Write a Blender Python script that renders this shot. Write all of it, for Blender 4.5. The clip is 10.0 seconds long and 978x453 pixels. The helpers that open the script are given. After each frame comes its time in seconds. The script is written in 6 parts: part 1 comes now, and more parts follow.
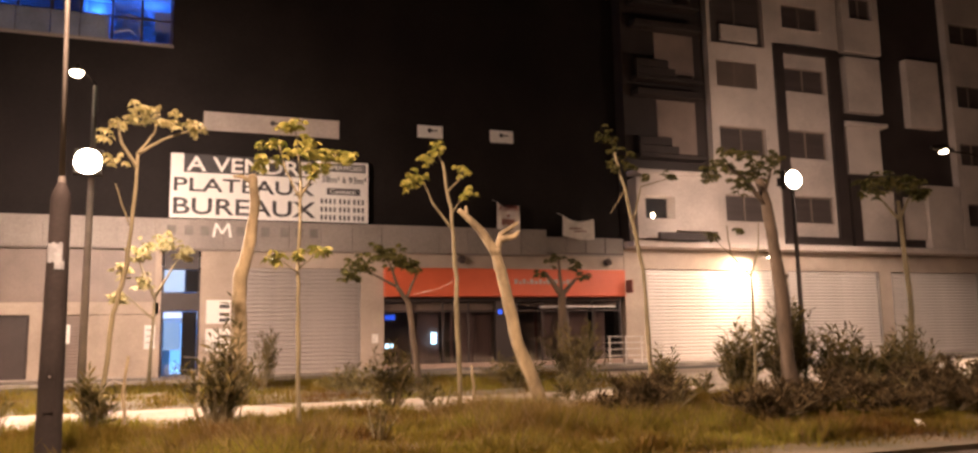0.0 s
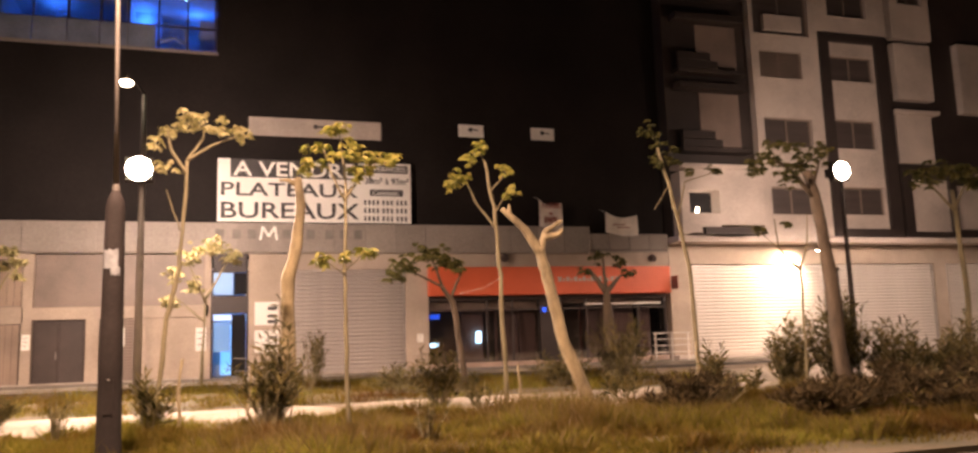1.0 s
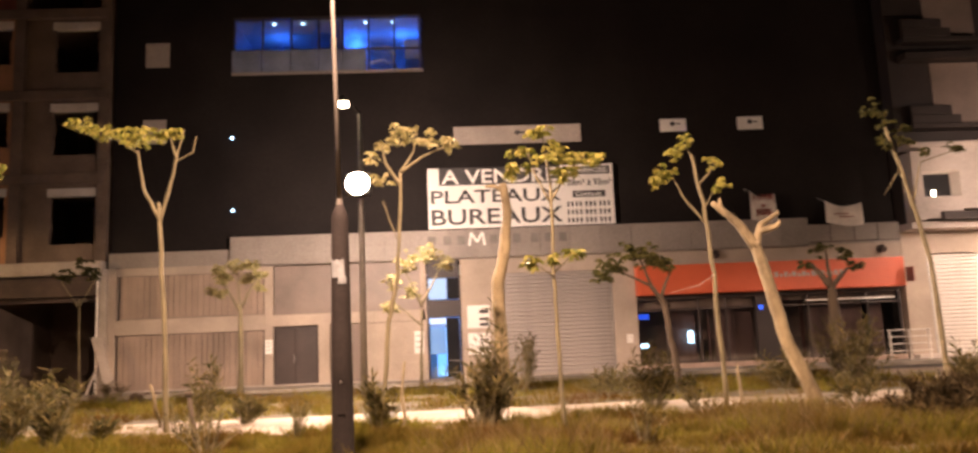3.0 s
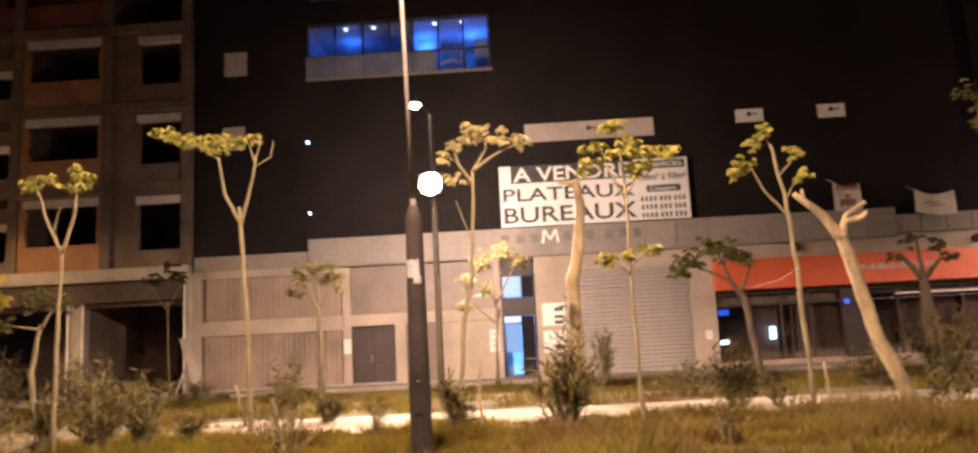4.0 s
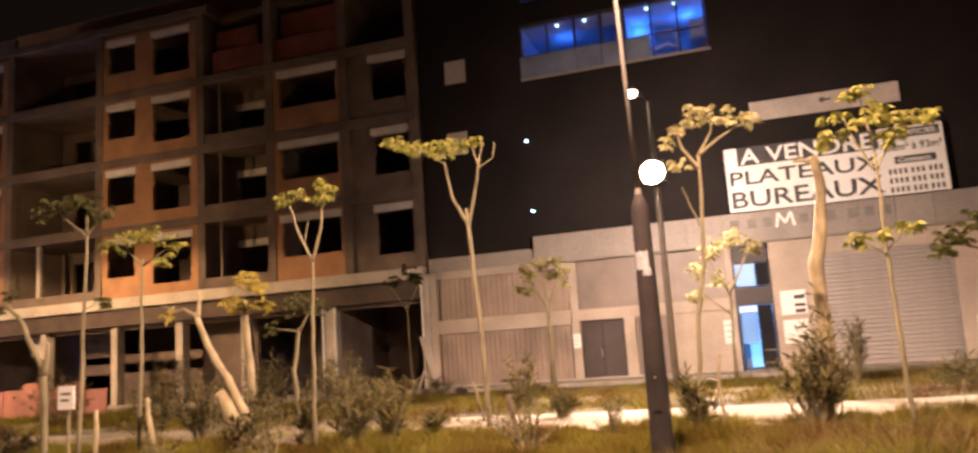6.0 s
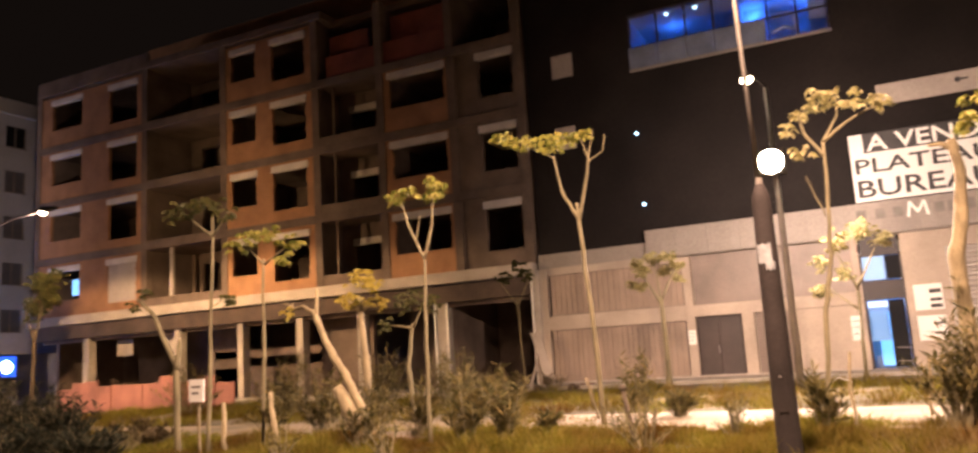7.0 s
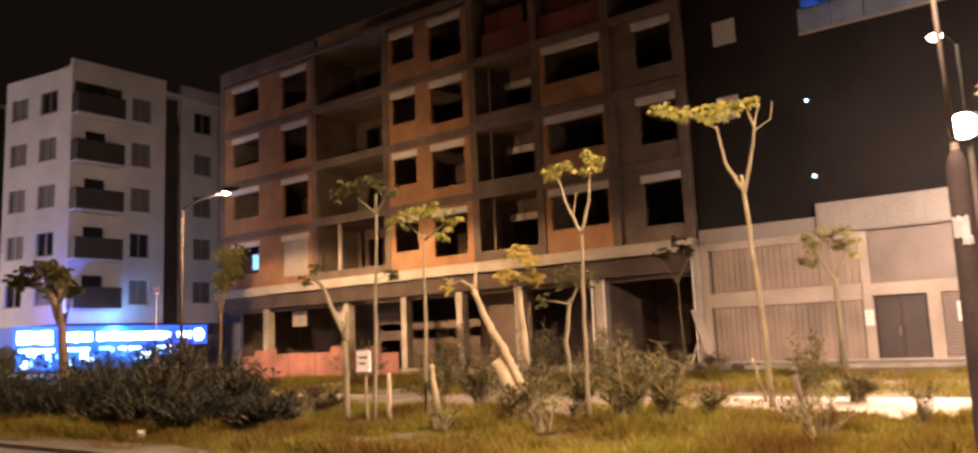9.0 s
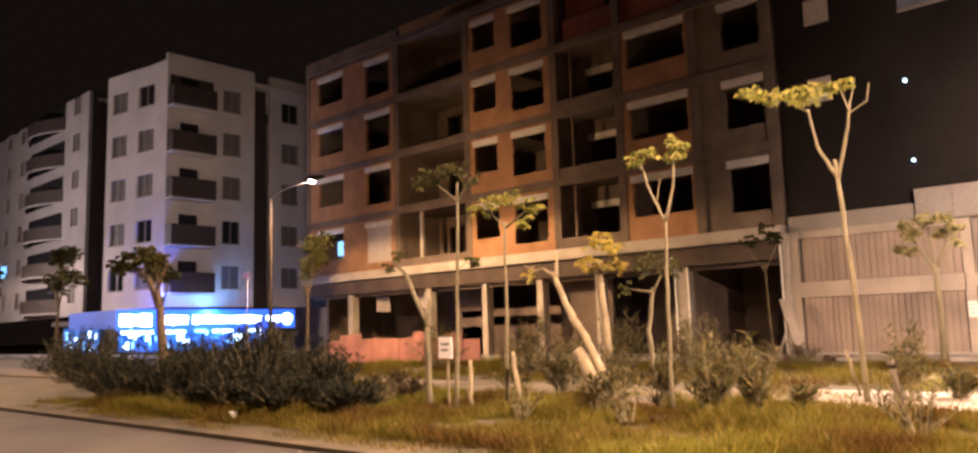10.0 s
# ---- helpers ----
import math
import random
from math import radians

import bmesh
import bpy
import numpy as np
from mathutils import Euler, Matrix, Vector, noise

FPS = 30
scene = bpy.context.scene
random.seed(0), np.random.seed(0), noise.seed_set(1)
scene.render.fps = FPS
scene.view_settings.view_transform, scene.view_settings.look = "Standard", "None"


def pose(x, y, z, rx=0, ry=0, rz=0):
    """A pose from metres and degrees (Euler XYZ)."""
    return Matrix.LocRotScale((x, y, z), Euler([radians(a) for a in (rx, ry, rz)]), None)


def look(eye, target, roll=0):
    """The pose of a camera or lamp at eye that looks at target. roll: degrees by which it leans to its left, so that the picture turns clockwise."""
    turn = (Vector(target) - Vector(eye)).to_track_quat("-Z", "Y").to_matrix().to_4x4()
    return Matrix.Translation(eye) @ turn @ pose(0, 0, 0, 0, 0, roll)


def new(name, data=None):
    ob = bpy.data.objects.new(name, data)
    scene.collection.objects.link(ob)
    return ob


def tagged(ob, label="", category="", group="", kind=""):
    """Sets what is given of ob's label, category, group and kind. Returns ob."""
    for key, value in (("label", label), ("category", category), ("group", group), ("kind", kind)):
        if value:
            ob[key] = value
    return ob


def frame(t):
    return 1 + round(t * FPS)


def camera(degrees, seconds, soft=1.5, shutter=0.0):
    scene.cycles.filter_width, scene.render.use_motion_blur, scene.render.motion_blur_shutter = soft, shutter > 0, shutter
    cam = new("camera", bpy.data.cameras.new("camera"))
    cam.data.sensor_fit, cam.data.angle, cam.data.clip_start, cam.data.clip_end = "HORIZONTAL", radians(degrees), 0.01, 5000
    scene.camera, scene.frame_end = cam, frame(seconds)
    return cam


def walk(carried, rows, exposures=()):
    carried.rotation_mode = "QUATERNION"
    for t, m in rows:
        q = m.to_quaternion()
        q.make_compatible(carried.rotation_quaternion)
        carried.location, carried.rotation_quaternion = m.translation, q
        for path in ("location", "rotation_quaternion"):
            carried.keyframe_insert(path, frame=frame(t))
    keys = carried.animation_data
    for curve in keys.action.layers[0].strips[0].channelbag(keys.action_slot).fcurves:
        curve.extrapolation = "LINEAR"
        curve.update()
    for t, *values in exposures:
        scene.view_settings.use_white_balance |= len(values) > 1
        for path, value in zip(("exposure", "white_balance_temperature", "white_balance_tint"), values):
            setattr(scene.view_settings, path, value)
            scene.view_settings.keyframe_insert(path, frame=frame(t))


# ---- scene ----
import collections

cam = camera(62.0, 10.0, soft=2.5, shutter=0.5)
PATH = [
    (0, (-3.383, -1.683, 1.195), (-2.693, 0.174, 1.468), -1.1),
    (0.5, (-3.401, -1.692, 1.198), (-2.753, 0.181, 1.469), -1.5),
    (1, (-3.414, -1.684, 1.206), (-2.821, 0.207, 1.477), -1.8),
    (1.5, (-3.43, -1.654, 1.205), (-2.932, 0.264, 1.478), -1.8),
    (2, (-3.442, -1.604, 1.219), (-3.054, 0.338, 1.494), -1.9),
    (2.5, (-3.445, -1.589, 1.218), (-3.203, 0.377, 1.501), -2.4),
    (3.8, (-3.446, -1.5, 1.225), (-3.487, 0.478, 1.521), -2.6),
    (4, (-3.455, -1.489, 1.226), (-3.527, 0.488, 1.52), -2.9),
    (4.5, (-3.47, -1.458, 1.228), (-3.744, 0.501, 1.527), -2.8),
    (5, (-3.479, -1.433, 1.237), (-3.875, 0.504, 1.539), -3.1),
    (5.2, (-3.484, -1.417, 1.247), (-3.919, 0.511, 1.549), -3.3),
    (6.5, (-3.578, -1.183, 1.261), (-4.302, 0.654, 1.577), -3.9),
    (7, (-3.609, -1.145, 1.271), (-4.46, 0.637, 1.588), -3.6),
    (7.5, (-3.617, -1.128, 1.27), (-4.565, 0.606, 1.579), -3.3),
    (8, (-3.623, -1.11, 1.273), (-4.667, 0.569, 1.572), -3.0),
    (8.5, (-3.636, -1.082, 1.276), (-4.752, 0.553, 1.564), -2.7),
    (9, (-3.7, -1.032, 1.284), (-4.882, 0.557, 1.562), -2.4),
    (9.5, (-3.729, -1.008, 1.3), (-5.008, 0.505, 1.572), -2.0),
    (10, (-3.742, -0.995, 1.304), (-5.079, 0.47, 1.557), -1.7),
]
walk(cam, [(t, look(eye, target, roll)) for t, eye, target, roll in PATH], exposures=[(0.0, 0.56), (4.5, 0.78), (7.0, 0.88), (10.0, 1.08)])

# ---- sky and lamps ----
world = bpy.data.worlds.new("night")
scene.world = world
world.use_nodes = True
wbg = world.node_tree.nodes["Background"]
wbg.inputs["Color"].default_value = (0.85, 0.56, 0.46, 1)
wbg.inputs["Strength"].default_value = 0.0035

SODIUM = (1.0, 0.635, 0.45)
WARM = (1.0, 0.72, 0.58)
PALE = (1.0, 0.715, 0.58)


def bulb(name, at, watts, colour, radius=0.15):
    data = bpy.data.lights.new(name, "POINT")
    data.energy, data.color, data.shadow_soft_size = watts, colour, radius
    ob = new(name, data)
    ob.location = at
    return ob


def spot(name, at, to, watts, colour, degrees, radius=0.12, blend=0.6):
    data = bpy.data.lights.new(name, "SPOT")
    data.energy, data.color, data.shadow_soft_size = watts, colour, radius
    data.spot_size, data.spot_blend = radians(degrees), blend
    ob = new(name, data)
    ob.matrix_world = look(at, to)
    return ob


# ---- materials ----
def material(name, colour, rough=0.8, vary=0.25, scale=3.0, fine=40.0, bump=0.2, metal=0.0, second=None, random_piece=0.0, coords="Object", stretch=(1, 1, 1)):
    """Two scales of variation over a base colour, with fine relief."""
    m = bpy.data.materials.new(name)
    m.use_nodes = True
    nt = m.node_tree
    b = nt.nodes["Principled BSDF"]
    b.inputs["Roughness"].default_value = rough
    b.inputs["Metallic"].default_value = metal
    tc = nt.nodes.new("ShaderNodeTexCoord")
    mp = nt.nodes.new("ShaderNodeMapping")
    mp.inputs["Scale"].default_value = stretch
    nt.links.new(tc.outputs[coords], mp.inputs["Vector"])
    big, small = nt.nodes.new("ShaderNodeTexNoise"), nt.nodes.new("ShaderNodeTexNoise")
    big.inputs["Scale"].default_value, big.inputs["Detail"].default_value = scale, 5
    small.inputs["Scale"].default_value, small.inputs["Detail"].default_value = fine, 3
    for n in (big, small):
        nt.links.new(mp.outputs["Vector"], n.inputs["Vector"])
    ramp = nt.nodes.new("ShaderNodeValToRGB")
    lo = second or tuple(c * (1 - vary) for c in colour)
    hi = tuple(min(1, c * (1 + vary * 0.6)) for c in colour)
    ramp.color_ramp.elements[0].position, ramp.color_ramp.elements[1].position = 0.32, 0.68
    ramp.color_ramp.elements[0].color, ramp.color_ramp.elements[1].color = (*lo, 1), (*hi, 1)
    nt.links.new(big.outputs["Fac"], ramp.inputs["Fac"])
    mix = nt.nodes.new("ShaderNodeMixRGB")
    mix.blend_type = "OVERLAY"
    mix.inputs["Fac"].default_value = 0.35
    nt.links.new(ramp.outputs["Color"], mix.inputs["Color1"])
    nt.links.new(small.outputs["Color"], mix.inputs["Color2"])
    last = mix
    bw = nt.nodes.new("ShaderNodeRGBToBW")
    nt.links.new(small.outputs["Color"], bw.inputs["Color"])
    nt.links.new(bw.outputs["Val"], mix.inputs["Color2"])
    if random_piece:
        info = nt.nodes.new("ShaderNodeObjectInfo")
        hsv = nt.nodes.new("ShaderNodeHueSaturation")
        mr = nt.nodes.new("ShaderNodeMapRange")
        mr.inputs["To Min"].default_value, mr.inputs["To Max"].default_value = 1 - random_piece, 1 + random_piece
        nt.links.new(info.outputs["Random"], mr.inputs["Value"])
        nt.links.new(mr.outputs["Result"], hsv.inputs["Value"])
        nt.links.new(mix.outputs["Color"], hsv.inputs["Color"])
        last = hsv
    nt.links.new(last.outputs["Color"], b.inputs["Base Color"])
    if bump:
        bp = nt.nodes.new("ShaderNodeBump")
        bp.inputs["Strength"].default_value, bp.inputs["Distance"].default_value = bump, 0.02
        nt.links.new(small.outputs["Fac"], bp.inputs["Height"])
        nt.links.new(bp.outputs["Normal"], b.inputs["Normal"])
    return m


def foliage(name, colours, rough=0.55, patches=False):
    """Leaves: the colour changes from leaf to leaf; thin, so light comes through."""
    m = bpy.data.materials.new(name)
    m.use_nodes = True
    nt = m.node_tree
    b = nt.nodes["Principled BSDF"]
    b.inputs["Roughness"].default_value = rough
    b.inputs["Specular IOR Level"].default_value = 0.25
    geo = nt.nodes.new("ShaderNodeNewGeometry")
    ramp = nt.nodes.new("ShaderNodeValToRGB")
    el = ramp.color_ramp.elements
    el[0].color, el[1].color = (*colours[0], 1), (*colours[-1], 1)
    for k, c in enumerate(colours[1:-1], 1):
        e = el.new(k / (len(colours) - 1))
        e.color = (*c, 1)
    nt.links.new(geo.outputs["Random Per Island"], ramp.inputs["Fac"])
    source = ramp
    if patches:
        tc, big = nt.nodes.new("ShaderNodeTexCoord"), nt.nodes.new("ShaderNodeTexNoise")
        big.inputs["Scale"].default_value, big.inputs["Detail"].default_value = 0.55, 6
        nt.links.new(tc.outputs["Object"], big.inputs["Vector"])
        tone = nt.nodes.new("ShaderNodeValToRGB")
        te = tone.color_ramp.elements
        te[0].position, te[1].position = 0.36, 0.64
        te[0].color, te[1].color = (0.46, 0.27, 0.2, 1), (1.0, 1.05, 0.8, 1)
        nt.links.new(big.outputs["Fac"], tone.inputs["Fac"])
        source = nt.nodes.new("ShaderNodeMixRGB")
        source.blend_type = "MULTIPLY"
        source.inputs["Fac"].default_value = 1.0
        nt.links.new(ramp.outputs["Color"], source.inputs["Color1"])
        nt.links.new(tone.outputs["Color"], source.inputs["Color2"])
    nt.links.new(source.outputs["Color"], b.inputs["Base Color"])
    tr = nt.nodes.new("ShaderNodeBsdfTranslucent")
    nt.links.new(source.outputs["Color"], tr.inputs["Color"])
    mix = nt.nodes.new("ShaderNodeMixShader")
    mix.inputs["Fac"].default_value = 0.35
    nt.links.new(b.outputs["BSDF"], mix.inputs[1])
    nt.links.new(tr.outputs["BSDF"], mix.inputs[2])
    nt.links.new(mix.outputs["Shader"], nt.nodes["Material Output"].inputs["Surface"])
    return m


def glow(name, colour, strength):
    m = bpy.data.materials.new(name)
    m.use_nodes = True
    b = m.node_tree.nodes["Principled BSDF"]
    b.inputs["Base Color"].default_value = (*colour, 1)
    b.inputs["Emission Color"].default_value = (*colour, 1)
    b.inputs["Emission Strength"].default_value = strength
    return m


def glass(name, colour=(0.02, 0.02, 0.022), rough=0.06):
    """A dark reflecting pane."""
    m = bpy.data.materials.new(name)
    m.use_nodes = True
    b = m.node_tree.nodes["Principled BSDF"]
    b.inputs["Base Color"].default_value = (*colour, 1)
    b.inputs["Roughness"].default_value = rough
    b.inputs["IOR"].default_value = 1.5
    return m


def clear_glass(name):
    m = bpy.data.materials.new(name)
    m.use_nodes = True
    nt = m.node_tree
    t, g, mix = nt.nodes.new("ShaderNodeBsdfTransparent"), nt.nodes.new("ShaderNodeBsdfGlossy"), nt.nodes.new("ShaderNodeMixShader")
    t.inputs["Color"].default_value = (0.85, 0.85, 0.85, 1)
    g.inputs["Roughness"].default_value = 0.05
    mix.inputs["Fac"].default_value = 0.15
    nt.links.new(t.outputs["BSDF"], mix.inputs[1])
    nt.links.new(g.outputs["BSDF"], mix.inputs[2])
    nt.links.new(mix.outputs["Shader"], nt.nodes["Material Output"].inputs["Surface"])
    return m


ASPHALT = material("asphalt", (0.075, 0.06, 0.05), 0.9, 0.3, 0.6, 30, 0.5)
SOIL = material("soil", (0.11, 0.08, 0.045), 0.95, 0.4, 1.2, 25, 0.6, second=(0.06, 0.055, 0.025))
# Path beyond the floodlight's pool: its dimness is put into this darker colour.
PATH_DIM = material("dim_path_brown", (0.22, 0.165, 0.11), 0.95, 0.3, 0.6, 20, 0.5, second=(0.11, 0.085, 0.045))
PAVING = material("pale_paving", (0.4, 0.34, 0.26), 0.9, 0.22, 0.45, 18, 0.35, second=(0.2, 0.155, 0.105), random_piece=0.06)
KERB = material("kerb_concrete", (0.25, 0.22, 0.18), 0.9, 0.3, 1.5, 30, 0.4, random_piece=0.12)
CONCRETE = material("pale_concrete", (0.4, 0.35, 0.3), 0.85, 0.25, 0.8, 14, 0.25)
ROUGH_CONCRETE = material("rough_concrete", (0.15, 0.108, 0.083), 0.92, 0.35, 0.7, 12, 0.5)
RENDER_WALL = material("beige_render", (0.41, 0.335, 0.27), 0.88, 0.2, 0.6, 20, 0.2)
FASCIA = material("grey_fascia_panel", (0.27, 0.23, 0.2), 0.6, 0.15, 0.5, 12, 0.1, random_piece=0.07)
CLADDING = material("dark_cladding", (0.017, 0.0135, 0.0125), 0.7, 0.3, 0.35, 8, 0.1)
CLADDING.node_tree.nodes["Principled BSDF"].inputs["Specular IOR Level"].default_value = 0.12
PLASTER = material("white_plaster", (0.56, 0.49, 0.44), 0.85, 0.22, 0.5, 15, 0.15)
# White plaster toned down: the shade inside the balconies is in this colour.
BALCONY_SHADE = material("shaded_balcony_plaster", (0.26, 0.2, 0.17), 0.85, 0.25, 0.6, 15, 0.15)
DARK_TRIM = material("dark_brown_trim", (0.038, 0.028, 0.025), 0.6, 0.25, 0.8, 15, 0.1)
SHUTTER = material("galvanised_shutter", (0.42, 0.38, 0.35), 0.42, 0.18, 0.5, 20, 0.1, metal=0.35)
SHUTTER_PALE = material("pale_shutter", (0.6, 0.55, 0.5), 0.45, 0.15, 0.4, 20, 0.1, metal=0.2)
BRICK = material("red_block_wall", (0.33, 0.17, 0.086), 0.92, 0.25, 0.9, 16, 0.5)
LINTEL = material("white_roller_box", (0.62, 0.57, 0.52), 0.7, 0.2, 1.0, 20, 0.15)
SHOP_PAINT = material("brown_shop_paint", (0.42, 0.31, 0.25), 0.85, 0.25, 0.9, 10, 0.1)
ORANGE = material("orange_signboard", (0.62, 0.115, 0.045), 0.5, 0.12, 0.5, 25, 0.05)
DARK_RED = material("dark_red_paint", (0.2, 0.055, 0.04), 0.85, 0.3, 0.9, 16, 0.3)
# Muted pinkish red: the haze over the hoarding is put into the colour.
RED_SHEET = material("muted_red_sheet", (0.25, 0.105, 0.088), 0.7, 0.35, 0.8, 14, 0.2)
WHITE_BOARD = material("white_printed_board", (0.8, 0.77, 0.72), 0.6, 0.06, 0.8, 20, 0.03)
OLD_BOARD = material("weathered_board", (0.42, 0.36, 0.31), 0.7, 0.2, 0.7, 14, 0.05)
INK = material("dark_print", (0.05, 0.045, 0.045), 0.6, 0.2, 2, 30, 0)
CLOTH = material("white_cloth", (0.68, 0.62, 0.55), 0.9, 0.2, 2.0, 30, 0.2)
GREY_INK = material("grey_print", (0.2, 0.175, 0.155), 0.7, 0.2, 2, 30, 0)
RED_INK = material("dark_red_print", (0.24, 0.06, 0.045), 0.7, 0.2, 2, 30, 0)
STEEL = material("galvanised_steel", (0.42, 0.4, 0.38), 0.4, 0.2, 2.0, 30, 0.1, metal=0.8)
POST_PAINT = material("dark_post_paint", (0.034, 0.027, 0.025), 0.8, 0.35, 1.6, 30, 0.15)
POST_PALE = material("grey_post_paint", (0.05, 0.043, 0.038), 0.85, 0.2, 1.6, 30, 0.1)
SHAFT_PAINT = material("pale_shaft_paint", (0.17, 0.15, 0.13), 0.5, 0.25, 2.0, 30, 0.1)
for dull in (POST_PAINT, POST_PALE):
    dull.node_tree.nodes["Principled BSDF"].inputs["Specular IOR Level"].default_value = 0.15
GATE_METAL = material("brown_metal", (0.23, 0.18, 0.15), 0.55, 0.2, 0.8, 25, 0.1)
SLAT_PAINT = material("brown_slat_paint", (0.3, 0.225, 0.175), 0.75, 0.2, 0.8, 25, 0.1, random_piece=0.06)
SHOP_BLIND = material("mauve_brown_blind", (0.2, 0.125, 0.11), 0.75, 0.25, 1.2, 25, 0.1, stretch=(3, 3, 0.3))
DOOR_METAL = material("dark_metal_door", (0.055, 0.04, 0.035), 0.5, 0.3, 0.8, 25, 0.1)
BLIND = material("dark_blind", (0.075, 0.06, 0.055), 0.55, 0.2, 1.5, 30, 0.15, stretch=(0.2, 0.2, 3))
PANE = glass("dark_pane")
CLEAR = clear_glass("clear_pane")
BARK = material("pale_bark", (0.3, 0.24, 0.14), 0.9, 0.5, 4, 35, 0.9, second=(0.14, 0.11, 0.065), stretch=(1, 1, 0.45))
BARK_GREEN = material("green_grey_bark", (0.19, 0.16, 0.09), 0.9, 0.35, 6, 45, 0.6, stretch=(1, 1, 0.3))
# Bark darkened for trunks on their shadow side; also the dark stake.
BARK_DARK_SHADED = material("dark_shaded_bark", (0.1, 0.075, 0.052), 0.95, 0.35, 6, 45, 0.7, stretch=(1, 1, 0.3))
CUT_WOOD = material("cut_wood", (0.55, 0.45, 0.3), 0.9, 0.2, 8, 60, 0.2)
LEAF = foliage("tree_leaf", [(0.1, 0.12, 0.02), (0.2, 0.2, 0.04), (0.3, 0.27, 0.06), (0.36, 0.31, 0.09)])
# Leaf colours lowered for crowns that stand in shade.
LEAF_SHADED = foliage("shaded_tree_leaf", [(0.035, 0.04, 0.014), (0.07, 0.068, 0.02), (0.115, 0.1, 0.03)])
# Half-lit crown: its partial shade is put into these olive tones.
LEAF_HALF_SHADED = foliage("half_shaded_tree_leaf", [(0.05, 0.055, 0.016), (0.1, 0.098, 0.026), (0.18, 0.16, 0.05)])
# Leaves made paler: the floodlight's glare on these crowns is in the colour.
LEAF_LAMPLIT = foliage("lamplit_tree_leaf", [(0.21, 0.19, 0.07), (0.35, 0.31, 0.14), (0.47, 0.41, 0.22)])
LEAF_YELLOW = foliage("yellow_leaf", [(0.3, 0.24, 0.04), (0.42, 0.33, 0.06), (0.5, 0.4, 0.1)])
OLEANDER = foliage("oleander_leaf", [(0.05, 0.048, 0.017), (0.105, 0.09, 0.032), (0.2, 0.15, 0.053)], 0.85)
# Little light reaches the roadside hedge; that dark is put into these colours.
HEDGE_LEAF_UNLIT = foliage("unlit_hedge_leaf", [(0.015, 0.018, 0.012), (0.028, 0.03, 0.018), (0.04, 0.037, 0.02)], 0.9)
GRASS = foliage("grass_blade", [(0.13, 0.125, 0.014), (0.17, 0.155, 0.02), (0.21, 0.175, 0.03), (0.25, 0.185, 0.055)], 0.75, True)
DRY_LEAF = foliage("dry_leaf", [(0.04, 0.03, 0.014), (0.075, 0.054, 0.025), (0.125, 0.09, 0.042)], 0.85)
DRY_GRASS = foliage("dry_stalk", [(0.1, 0.07, 0.025), (0.15, 0.105, 0.04), (0.2, 0.14, 0.06)], 0.8)
LAMP_GLOW = glow("lamp_glow", (1.0, 0.86, 0.66), 60)
LAMP_DIM = glow("small_lamp_glow", (1.0, 0.8, 0.55), 14)
CYAN_GLOW = glow("blue_door_light", (0.15, 0.4, 0.8), 1.1)
ICE_GLOW = glow("cold_white_sign", (0.45, 0.75, 1.0), 5.0)
DEEP_BLUE = glow("blue_sign", (0.025, 0.1, 0.85), 1.0)


